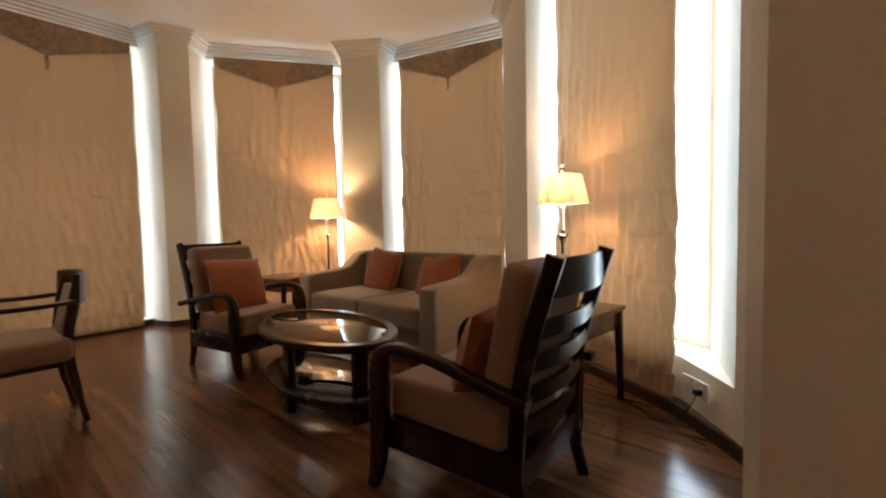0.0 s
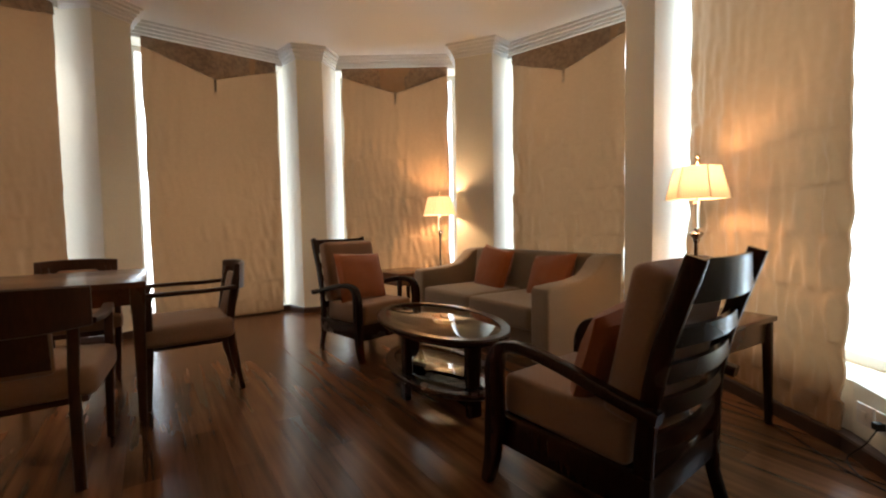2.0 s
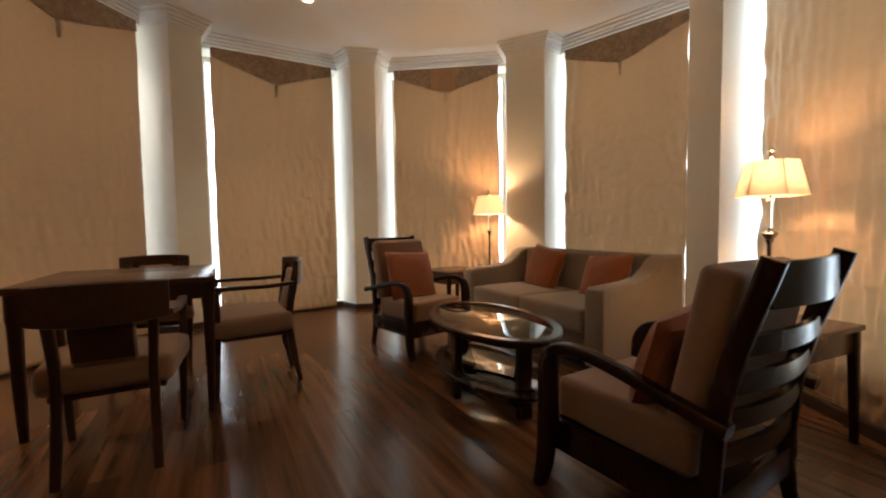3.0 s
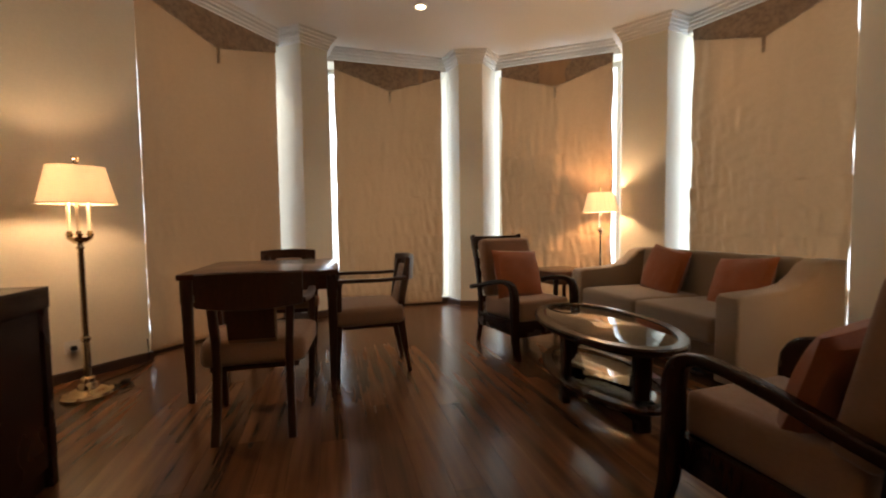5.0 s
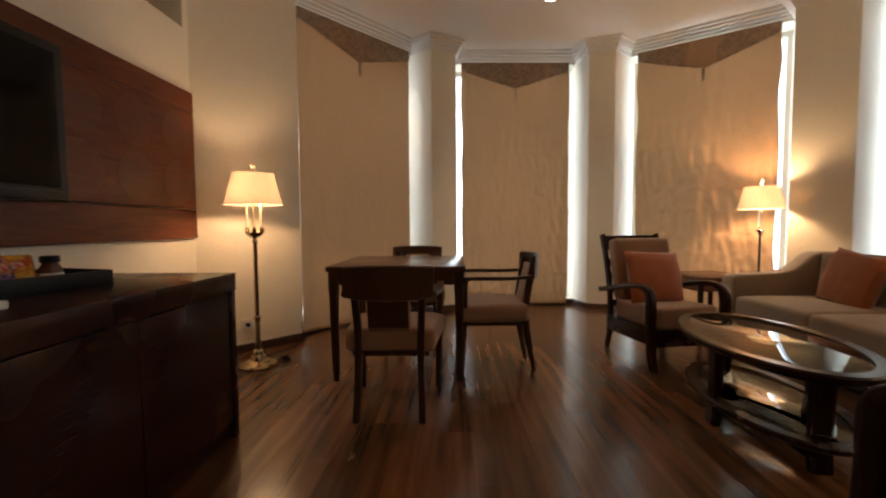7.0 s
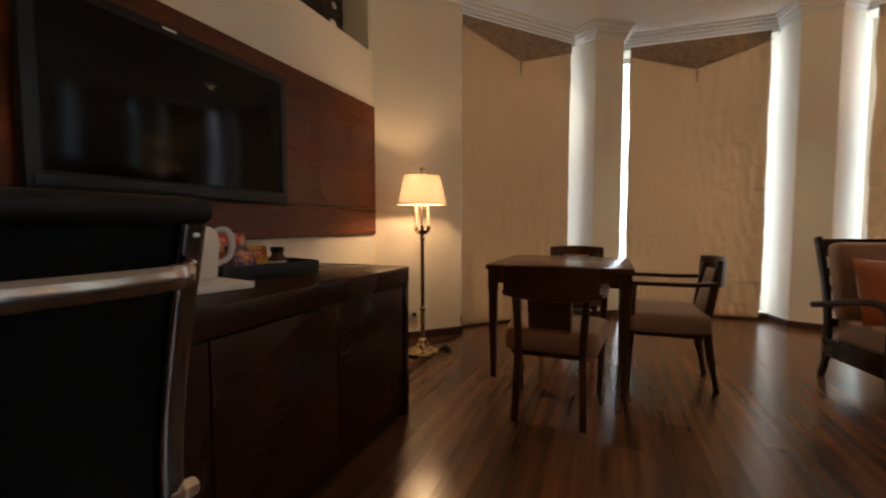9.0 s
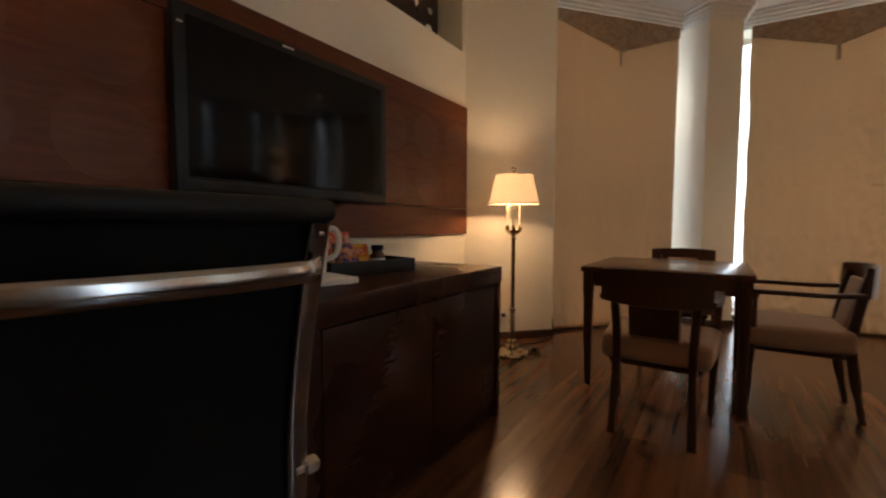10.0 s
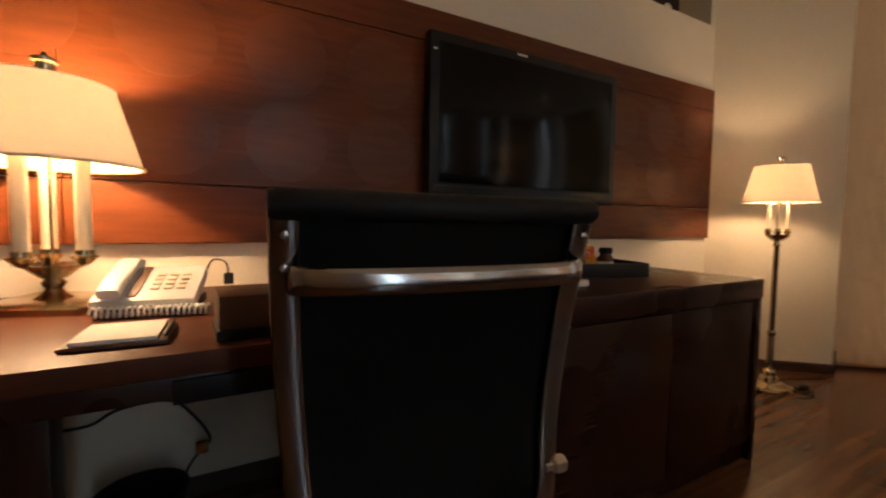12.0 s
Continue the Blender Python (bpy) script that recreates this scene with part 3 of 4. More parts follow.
def crystal_lamp(m, power, seg, r0):
    """A slim chrome floor lamp with a glass column under a panelled shade."""
    ob = thing("floor_lamp", m, "slim chrome floor lamp with glass column and lit cream shade", "lamp")
    part("base", lathe([(0.0, 0), (0.13, 0), (0.132, 0.012), (0.12, 0.022), (0.04, 0.032), (0.02, 0.06), (0, 0.062)], 36), CHROME, ob)
    part("stem", lathe([(0.012, 0.05), (0.011, 0.90), (0.018, 0.91), (0.018, 0.925), (0.03, 0.94), (0.04, 0.955), (0.03, 0.965), (0.012, 0.97), (0.012, 0.985)], 16), CHROME, ob)
    part("column", lathe([(0.0, 0.985), (0.019, 0.985), (0.022, 0.995), (0.019, 1.01), (0.019, 1.14), (0.022, 1.15), (0, 1.152)], 16), GLASS, ob, "clear glass column")
    z0, z1 = 1.155, 1.155 + r0 * 1.12
    r1 = r0 * 0.72
    bm = lathe([(r0, z0), (r1, z1)], seg)
    bmesh.ops.delete(bm, geom=[f for f in bm.faces if len(f.verts) == seg and seg != 4], context="FACES")
    bm.faces.ensure_lookup_table()
    if seg == 4:
        bmesh.ops.delete(bm, geom=[f for f in bm.faces if abs(f.normal.z) > 0.9 or len({round(v.co.z, 3) for v in f.verts}) == 1], context="FACES")
    bmesh.ops.solidify(bm, geom=bm.faces[:], thickness=0.004)
    shade = part("shade", bm, SHADE, ob, "cream cloth shade with stitched corners, glowing warm")
    for k in range(seg):
        a = 2 * math.pi * k / seg
        part("piping", tube([(r0 * math.cos(a), r0 * math.sin(a), z0), (r1 * math.cos(a), r1 * math.sin(a), z1)], 0.003, 6), CANDLE, shade)
    part("rod", lathe([(0.005, 1.15), (0.005, z1 + 0.02)], 8), CHROME, ob)
    part("finial", lathe([(0, z1 + 0.01), (0.014, z1 + 0.02), (0.012, z1 + 0.05), (0.018, z1 + 0.055), (0.006, z1 + 0.07), (0, z1 + 0.072)], 14), BRASS, ob)
    glow(m @ Vector((0, 0, (z0 + z1) / 2 + 0.02)), power)
    return ob


candle_lamp("floor_lamp", pose(-3.21, -1.445, 0), "brass floor lamp with candle tubes and a lit cream shade", True, LAMP_POWER)
crystal_lamp(pose(-4.34, 2.94, 0, 0, 0, 10), LAMP_POWER * 2.2, 24, 0.19)
crystal_lamp(pose(-1.345, 2.71, 0, 0, 0, 18), LAMP_POWER * 0.75, 6, 0.165)


# ---- sitting corner ----
def lounge_chair(m, seed, tilt, sit, size, label):
    """Dark wooden armchair with a ladder back and loose cushions; the sitter looks along +y."""
    ob = thing("lounge_chair", m, label, "armchair", "lounge chairs by the coffee table")
    for s in (-1, 1):
        x = s * 0.25
        post = curve([(x, -0.31, 0), (x, -0.27, 0.14), (x, -0.262, 0.30), (x, -0.30, 0.60), (x, -0.40, 0.93)])
        part("back_post", sweep(post, 0.030, [0.045] * 6 + [0.058] * (len(post) - 6)), DARKWOOD, ob)
        a = s * 0.298
        arm = curve([(a, 0.345, 0), (a, 0.315, 0.12), (a, 0.30, 0.32), (a, 0.30, 0.47), (a, 0.265, 0.55), (a, 0.17, 0.575), (a, 0.0, 0.552), (a, -0.18, 0.51), (a, -0.33, 0.48)], 5)
        part("arm", sweep(arm, 0.05, [0.045 + 0.035 * min(1, k / 8) if k < 16 else max(0.04, 0.08 - 0.006 * (k - 16)) for k in range(len(arm))]), DARKWOOD, ob, "bent wooden arm running down into the front leg")
        part("side_rail", box((x + s * 0.005 - 0.014, -0.29, 0.155), (x + s * 0.005 + 0.014, 0.30, 0.275), 0.004), DARKWOOD, ob)
    part("front_rail", box((-0.275, 0.285, 0.155), (0.275, 0.312, 0.275), 0.004), DARKWOOD, ob)
    part("back_rail", box((-0.236, -0.285, 0.17), (0.236, -0.258, 0.265), 0.004), DARKWOOD, ob)
    part("seat_board", box((-0.238, -0.257, 0.235), (0.238, 0.284, 0.255), 0.002), DARKWOOD, ob)
    for z, h in ((0.862, 0.12), (0.70, 0.055), (0.59, 0.055), (0.48, 0.055), (0.37, 0.055)):
        y = -0.268 - 0.135 * max(0, (z - 0.30) / 0.63) ** 1.35
        bow = [(-0.237 + 0.474 * k / 12, y - 0.03 * math.sin(math.pi * k / 12), z) for k in range(13)]
        bm = bmesh.new()
        rings = []
        for px_, py_, pz_ in bow:
            rings.append([bm.verts.new((px_, py_ + dy, pz_ + dz)) for dy, dz in ((-0.010, -h / 2), (0.010, -h / 2), (0.010, h / 2), (-0.010, h / 2))])
        for r, t in zip(rings, rings[1:]):
            for j in range(4):
                bm.faces.new((r[j], r[(j + 1) % 4], t[(j + 1) % 4], t[j]))
        bm.faces.new(rings[0])
        bm.faces.new(rings[-1])
        part("slat", bm, DARKWOOD, ob)
    seat = moved(box((-0.24, -0.22, -0.08), (0.24, 0.30, 0.08), 0.035, seg=4), pose(0, 0.012, 0.345, 1.5))
    part("seat_cushion", seat, SEATCLOTH, ob, "tan woven seat cushion")
    back = moved(box((-0.25, -0.06, -0.25), (0.25, 0.06, 0.25), 0.045, seg=4), pose(0, -0.224, 0.655, 12))
    part("back_cushion", back, SEATCLOTH, ob, "tan woven back cushion")
    x, turn = tilt
    pil = thing("throw_pillow", m @ pose(x, *sit, 0, 0) @ pose(0, 0, 0, 0, 0, turn), "rust orange square throw pillow leaning on an armchair", "pillow", "orange throw pillows")
    part("cover", cushion(size, 0.55, seed, 0.05), ORANGE, pil)


lounge_chair(pose(-3.48, 1.585, 0, 0, 0, -78), 3, (0.02, 3), (-0.035, 0.605, 110), (0.46, 0.42, 0.14), "dark wooden armchair with tan cushions beside the sofa")
lounge_chair(pose(-1.10, 1.50, 0, 0, 0, 94), 8, (-0.04, 9), (-0.058, 0.575, 112), (0.41, 0.39, 0.13), "dark wooden ladder-back armchair with tan cushions at the coffee table")


def sofa(m):
    ob = thing("sofa", m, "beige fabric two-seat sofa with sloping arms by the window", "sofa")
    w, d = 1.74, 0.84
    part("base", box((-w / 2 + 0.03, -0.36, 0.09), (w / 2 - 0.03, 0.36, 0.27), 0.02), SOFACLOTH, ob)
    for s in (-1, 1):
        # arm profile: level in front, then an S up to the height of the back
        prof = [(0.42, 0.07), (0.42, 0.56), (0.41, 0.585), (0.385, 0.60), (0.10, 0.615), (-0.05, 0.64), (-0.14, 0.70), (-0.20, 0.76), (-0.27, 0.785), (-0.42, 0.785), (-0.42, 0.07)]
        bm = bmesh.new()
        f = bm.faces.new([bm.verts.new((0, y, z)) for y, z in prof])
        up = bmesh.ops.extrude_face_region(bm, geom=[f])["geom"]
        bmesh.ops.translate(bm, vec=(0.16, 0, 0), verts=[v for v in up if isinstance(v, bmesh.types.BMVert)])
        bmesh.ops.bevel(bm, geom=[e for e in bm.edges if abs(e.verts[0].co.x - e.verts[1].co.x) < 1e-4], offset=0.022, segments=3, profile=0.5, affect="EDGES")
        part("armrest", moved(bm, Matrix.Translation((s * (w / 2 - 0.08) - 0.08, 0, 0))), SOFACLOTH, ob)
        for y in (-0.36, 0.36):
            part("leg", lathe([(0.018, 0), (0.026, 0.09), (0, 0.092)], 12), DARKWOOD, ob).location = (s * (w / 2 - 0.08), y, 0)
        seat = box((-0.345, -0.40, -0.085), (0.345, 0.40, 0.085), 0.04, seg=4)
        bmesh.ops.subdivide_edges(seat, edges=[e for e in seat.edges if e.calc_length() > 0.2], cuts=5, use_grid_fill=True)
        for v in seat.verts:
            if v.co.z > 0:
                v.co.z += 0.018 * (1 - (v.co.x / 0.36) ** 2) * (1 - (v.co.y / 0.42) ** 2) + noise.noise(v.co * 5 + Vector((s, 0, 0))) * 0.006
        part("seat_cushion", moved(seat, pose(s * 0.352, 0.02, 0.355)), SOFACLOTH, ob)
    part("backrest", moved(box((-w / 2 + 0.165, -0.09, -0.26), (w / 2 - 0.165, 0.09, 0.26), 0.05, seg=4), pose(0, -0.31, 0.53, 6)), SOFACLOTH, ob)
    for x, turn, lean, seed in ((0.285, 8, 106, 1), (-0.42, -6, 117, 5)):
        pil = thing("throw_pillow", m @ pose(x, -0.12, 0.615 if x > 0 else 0.59, lean, 0, 0) @ pose(0, 0, 0, 0, 0, turn), "rust orange square throw pillow leaning on a sofa back", "pillow", "orange throw pillows")
        part("cover", cushion((0.43, 0.41, 0.16), 0.55, seed, 0.05), ORANGE, pil)


sofa(pose(-2.93, 2.67, 0, 0, 0, 180))


def oval(a, b, z0, z1, inner=0.0, n=56):
    """A flat oval, or an oval ring, with rounded rims."""
    bm = bmesh.new()
    rings = []
    h = (z1 - z0) / 2
    prof = [(-inner, z0), (-0.008, z0), (0, z0 + h * 0.5), (0, z1 - h * 0.5), (-0.008, z1), (-inner, z1)] if inner else [(-0.008, z0), (0, z0 + h * 0.5), (0, z1 - h * 0.5), (-0.008, z1)]
    for o, z in prof:
        rings.append([bm.verts.new(((a + o) * math.cos(2 * math.pi * k / n), (b + o) * math.sin(2 * math.pi * k / n), z)) for k in range(n)])
    loop = [*rings, rings[0]] if inner else rings
    for r, s in zip(loop, loop[1:]):
        for k in range(n):
            bm.faces.new((r[k], r[(k + 1) % n], s[(k + 1) % n], s[k]))
    if not inner:
        bm.faces.new(rings[0])
        bm.faces.new(rings[-1])
    return bm


ct = thing("coffee_table", pose(-2.306, 1.538, 0, 0, 0, -7), "oval dark wooden coffee table with glass top and glass shelf", "coffee table")
A, B = 0.595, 0.34
LEGS = [(0.0, -0.215), (0.0, 0.235), (-0.40, 0.0), (0.40, 0.0)]
part("top_frame", oval(A, B, 0.425, 0.46, 0.058), DARKWOOD, ct)
part("glass_top", oval(A - 0.0585, B - 0.0585, 0.447, 0.459), TABLEGLASS, ct, "clear inset glass")
part("under_frame", oval(A - 0.085, B - 0.085, 0.395, 0.424, 0.025), DARKWOOD, ct)
part("shelf_frame", oval(A - 0.05, B - 0.05, 0.135, 0.165, 0.06), DARKWOOD, ct)
part("glass_shelf", oval(A - 0.1105, B - 0.1105, 0.150, 0.160), TABLEGLASS, ct, "clear inset glass")
for x, y in LEGS:
    part("leg", sweep([(x * 1.02, y * 1.05, 0), (x, y, 0.15), (x * 1.02, y, 0.42)], [0.085, 0.085, 0.09] if x == 0 else [0.05, 0.05, 0.055], [0.045, 0.045, 0.05] if x == 0 else [0.085, 0.085, 0.09]), DARKWOOD, ct)
part("stretcher", box((-0.375, -0.022, 0.03), (0.375, 0.022, 0.065), 0.006), DARKWOOD, ct)
part("stretcher", box((-0.022, -0.19, 0.0655), (0.022, 0.21, 0.10), 0.006), DARKWOOD, ct)


def side_table(m):
    ob = thing("side_table", m, "reddish brown wooden side table with tapered legs", "side table", "side tables beside the sofa")
    part("top", box((-0.27, -0.27, 0.525), (0.27, 0.27, 0.55), 0.005), TABLEWOOD, ob)
    for s in (-1, 1):
        part("apron", box((-0.23, s * 0.235 - 0.01, 0.42), (0.23, s * 0.235 + 0.01, 0.525), 0.002), TABLEWOOD, ob)
        part("apron", box((s * 0.235 - 0.01, -0.23, 0.42), (s * 0.235 + 0.01, 0.23, 0.525), 0.002), TABLEWOOD, ob)
        for t in (-1, 1):
            part("leg", sweep([(s * 0.25, t * 0.25, 0), (s * 0.238, t * 0.238, 0.524)], [0.03, 0.045], [0.03, 0.045]), DARKWOOD, ob)
    return ob


side_table(pose(-4.20, 2.36, 0, 0, 0, 8))
side_table(pose(-1.215, 2.395, 0, 0, 0, -4))


# ---- dining corner ----
dt = thing("dining_table", pose(-3.335, -0.38, 0), "square brown wooden dining table with a bare top", "dining table")
part("tabletop", box((-0.475, -0.45, 0.725), (0.475, 0.45, 0.76), 0.006), TABLEWOOD, dt)
for s in (-1, 1):
    part("apron", box((-0.40, s * 0.395 - 0.011, 0.635), (0.40, s * 0.395 + 0.011, 0.724), 0.002), TABLEWOOD, dt)
    part("apron", box((s * 0.42 - 0.011, -0.375, 0.635), (s * 0.42 + 0.011, 0.375, 0.724), 0.002), TABLEWOOD, dt)
    for t in (-1, 1):
        x, y = s * 0.432, t * 0.407
        leg = sweep([(x - s * 0.004, y - t * 0.004, 0), (x, y, 0.35), (x, y, 0.58), (x, y, 0.60), (x, y, 0.724)], [0.036, 0.05, 0.058, 0.066, 0.066], [0.036, 0.05, 0.058, 0.066, 0.066])
        part("leg", leg, CHAIRWOOD, dt)


def dining_chair(m):
    """Wooden armchair with a broad curved top rail and a padded back; the sitter looks along +y."""
    ob = thing("dining_chair", m, "brown wooden armchair with tan padded seat at the dining table", "chair", "chairs round the dining table")
    seat = box((-0.28, -0.235, -0.06), (0.28, 0.24, 0.06), 0.045, seg=4)
    bmesh.ops.subdivide_edges(seat, edges=[e for e in seat.edges if e.calc_length() > 0.15], cuts=4, use_grid_fill=True)
    for v in seat.verts:
        v.co.x *= 1 - 0.15 * (0.5 - v.co.y / 0.46)
        if v.co.z > 0.02:
            v.co.z += 0.022 * (1 - (v.co.x / 0.27) ** 2) * (1 - (v.co.y / 0.26) ** 2)
    part("seat", moved(seat, pose(0, 0, 0.415)), SEATCLOTH, ob, "tan padded seat")
    part("seat_frame", box((-0.205, -0.195, 0.325), (0.205, 0.215, 0.368), 0.006), CHAIRWOOD, ob)
    for s in (-1, 1):
        front = [(s * 0.235, 0.225, 0), (s * 0.245, 0.21, 0.35), (s * 0.255, 0.205, 0.62), (s * 0.255, 0.195, 0.655)]
        part("front_leg", sweep(front, [0.030, 0.042, 0.034, 0.034], [0.030, 0.042, 0.034, 0.034]), CHAIRWOOD, ob)
        rear = curve([(s * 0.172, -0.275, 0), (s * 0.166, -0.232, 0.25), (s * 0.164, -0.218, 0.42), (s * 0.172, -0.238, 0.60), (s * 0.18, -0.272, 0.765)], 4)
        part("rear_leg", sweep(rear, 0.038, [0.032] * 3 + [0.048] * (len(rear) - 3)), CHAIRWOOD, ob)
        arm = curve([(s * 0.255, 0.225, 0.660), (s * 0.258, 0.06, 0.661), (s * 0.248, -0.10, 0.660), (s * 0.226, -0.245, 0.668)], 5)
        part("arm", sweep(arm, 0.044, 0.026), CHAIRWOOD, ob)
    bm = bmesh.new()
    rings = []
    n = 16
    for k in range(n + 1):
        u = 2 * k / n - 1
        x, y, lift = 0.236 * u, -0.31 + 0.065 * u * u, 0.010 * (1 - u * u)
        rings.append([bm.verts.new((x, y + dy, z + lift * (1 if z > 0.7 else -1))) for dy, z in ((-0.020, 0.655), (-0.004, 0.650), (0.010, 0.655), (0.0, 0.805), (-0.012, 0.812), (-0.028, 0.805))])
    for r, t in zip(rings, rings[1:]):
        for j in range(6):
            bm.faces.new((r[j], r[(j + 1) % 6], t[(j + 1) % 6], t[j]))
    bm.faces.new(rings[0])
    bm.faces.new(rings[-1])
    part("top_rail", bm, CHAIRWOOD, ob, "broad curved wooden top rail")
    pad = box((-0.112, -0.022, -0.135), (0.112, 0.022, 0.145), 0.018, seg=3)
    part("back_pad", moved(pad, pose(0, -0.243, 0.60, 13)), SEATCLOTH, ob, "tan padded back")
    part("back_board", moved(box((-0.106, -0.006, -0.105), (0.106, 0.006, 0.09), 0.004), pose(0, -0.275, 0.595, 13)), CHAIRWOOD, ob)
    return ob


first = dining_chair(pose(-2.59, -0.345, 0, 0, 0, 90))
copy_thing(first, pose(-3.28, 0.27, 0, 0, 0, 181))
copy_thing(first, pose(-4.02, -0.36, 0, 0, 0, -90))

# ---- desk wall ----
panel = thing("wall_panel", pose(0, 0, 0), "reddish brown veneered wall panelling behind a television", "wall panel")
panel["kind"] = "structure"
cols = [-3.27, -1.55, 0.30, 2.03]
for x0, x1 in zip(cols, cols[1:]):
    for z0, z1 in ((0.94, 1.145), (1.149, 1.835), (1.839, 1.985)):
        part("panel", box((x0 + 0.0015, WALL_Y + 0.002, z0), (x1 - 0.0015, WALL_Y + 0.032, z1), 0.002, seg=1), PANELWOOD, panel, smooth=False)

for k in range(13):
    for z in (1.325, 1.655):
        disc = moved(lathe([(0.0, 0), (0.148, 0), (0.15, 0.0008), (0.15, 0.0018), (0, 0.0018)], 40), pose(-3.07 + 0.385 * k, WALL_Y + 0.0325, z, -90))
        part("inlay", disc, INLAY, panel, "round veneer inlay")

tv = thing("television", pose(-1.55, -1.85, 1.50), "large black flat television on a wall bracket, switched off", "television")
part("bracket", box((-0.2, -0.046, -0.15), (0.2, 0.0, 0.15), 0.004), PLASTIC, tv)
hw, hh = 0.60, 0.36
body = box((-hw, -0.02, -hh), (hw, 0.03, hh), 0.012)
part("casing", body, PLASTIC, tv)
part("screen", box((-hw + 0.045, 0.026, -hh + 0.065), (hw - 0.045, 0.0325, hh - 0.045), 0.002), SCREEN, tv, "dark glossy screen")
part("chin", box((-hw + 0.02, 0.028, -hh + 0.012), (hw - 0.02, 0.036, -hh + 0.05), 0.004), PLASTIC, tv)
part("mark", box((0.065, 0.0305, hh - 0.022), (0.125, 0.0318, hh - 0.012)), WHITE, tv, "small pale maker's mark")
part("sticker", box((0.565, 0.0305, hh - 0.085), (0.585, 0.0318, hh - 0.077)), WHITE, tv, "tiny white sticker")

cab = thing("sideboard", pose(0, 0, 0), "long dark reddish wooden sideboard with flat doors under the television", "sideboard")
CX0, CX1, CF = -2.19, -0.36, -1.06
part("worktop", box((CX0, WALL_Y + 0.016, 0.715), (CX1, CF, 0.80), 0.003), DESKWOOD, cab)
part("side", box((CX0 + 0.002, WALL_Y + 0.016, 0), (CX0 + 0.04, CF - 0.004, 0.714), 0.002), DESKWOOD, cab)
part("side", box((CX1 - 0.04, WALL_Y + 0.016, 0), (CX1 - 0.002, CF - 0.004, 0.714), 0.002), DESKWOOD, cab)
part("plinth", box((CX0 + 0.042, WALL_Y + 0.016, 0), (CX1 - 0.042, CF - 0.03, 0.08), 0.002), DESKWOOD, cab)
part("carcass", box((CX0 + 0.042, WALL_Y + 0.016, 0.082), (CX1 - 0.042, CF - 0.035, 0.69), 0.002), DARKWOOD, cab)
doors = 3
dw = (CX1 - CX0 - 0.09) / doors
for k in range(doors):
    x = CX0 + 0.045 + k * dw
    part("door", box((x + 0.003, CF - 0.032, 0.085), (x + dw - 0.003, CF - 0.010, 0.706), 0.003), DESKWOOD, cab)

desk = thing("writing_desk", pose(0, 0, 0), "reddish brown wooden writing desk with a glossy top against the wall", "desk")
DX1 = 1.35
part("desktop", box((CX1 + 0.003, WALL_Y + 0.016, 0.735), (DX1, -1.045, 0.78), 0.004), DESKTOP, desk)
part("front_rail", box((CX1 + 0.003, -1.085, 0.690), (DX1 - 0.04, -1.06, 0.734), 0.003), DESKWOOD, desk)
part("drawer_front", box((-0.30, -1.060, 0.682), (-0.03, -1.050, 0.728), 0.003), PLASTIC, desk, "black drawer front")
part("leg", box((0.145, -1.15, 0), (0.225, -1.07, 0.689), 0.004), DARKWOOD, desk)
part("side_panel", box((DX1 - 0.04, WALL_Y + 0.02, 0), (DX1, -1.06, 0.734), 0.003), DESKWOOD, desk)
part("leg", box((0.36, -1.90, 0), (0.44, -1.82, 0.734), 0.004), DARKWOOD, desk)

candle_lamp("table_lamp", pose(0.275, -1.68, 0.78, 0, 0, 25), "brass table lamp with candle tubes and bright shade on desk", False, LAMP_POWER * 2.7)

ph = thing("telephone", pose(0.035, -1.53, 0.782, 0, 0, -10), "cream push-button desk telephone with a handset", "telephone")
part("body", moved(box((-0.115, -0.10, -0.02), (0.115, 0.10, 0.02), 0.012), pose(0, 0, 0.055, -20)), WHITE, ph)
part("foot", box((-0.11, -0.09, 0), (0.11, 0.095, 0.03), 0.006), PLASTIC, ph)
hs = sweep(curve([(0.07, -0.10, 0.112), (0.07, -0.06, 0.116), (0.07, 0.0, 0.096), (0.07, 0.06, 0.076), (0.07, 0.10, 0.055)], 4), 0.05, 0.028)
part("handset", hs, WHITE, ph, "cream handset")
part("cradle", moved(box((0.018, -0.085, 0.018), (0.038, 0.085, 0.0235), 0.003), pose(0, 0, 0.055, -20)), LEATHER, ph, "dark speaker strip")
for r in range(4):
    for c in range(3):
        part("key", moved(box((-0.085 + c * 0.03, -0.045 + r * 0.026, 0.019), (-0.063 + c * 0.03, -0.028 + r * 0.026, 0.025), 0.003, seg=1), pose(0, 0, 0.055, -20)), CANDLE, ph)
coil = [(0.1 - 0.25 * k / 160, 0.115 + 0.012 * math.cos(k * 0.8), 0.014 + 0.012 * math.sin(k * 0.8)) for k in range(161)]
part("cord", tube(coil, 0.0035, 5), WHITE, ph, "coiled cord")

pad = thing("notepad", pose(0.06, -1.21, 0.782, 0, 0, -3), "white notepad in a dark leather holder with a pen", "notepad")
part("holder", box((-0.085, -0.085, 0), (0.085, 0.085, 0.008), 0.003), LEATHER, pad)
part("paper", box((-0.068, -0.075, 0.008), (0.07, 0.078, 0.016), 0.002), PAPER, pad)
part("pen", moved(lathe([(0.002, -0.07), (0.005, -0.06), (0.005, 0.06), (0, 0.065)], 10), pose(-0.079, 0, 0.014, 90)), PLASTIC, pad)

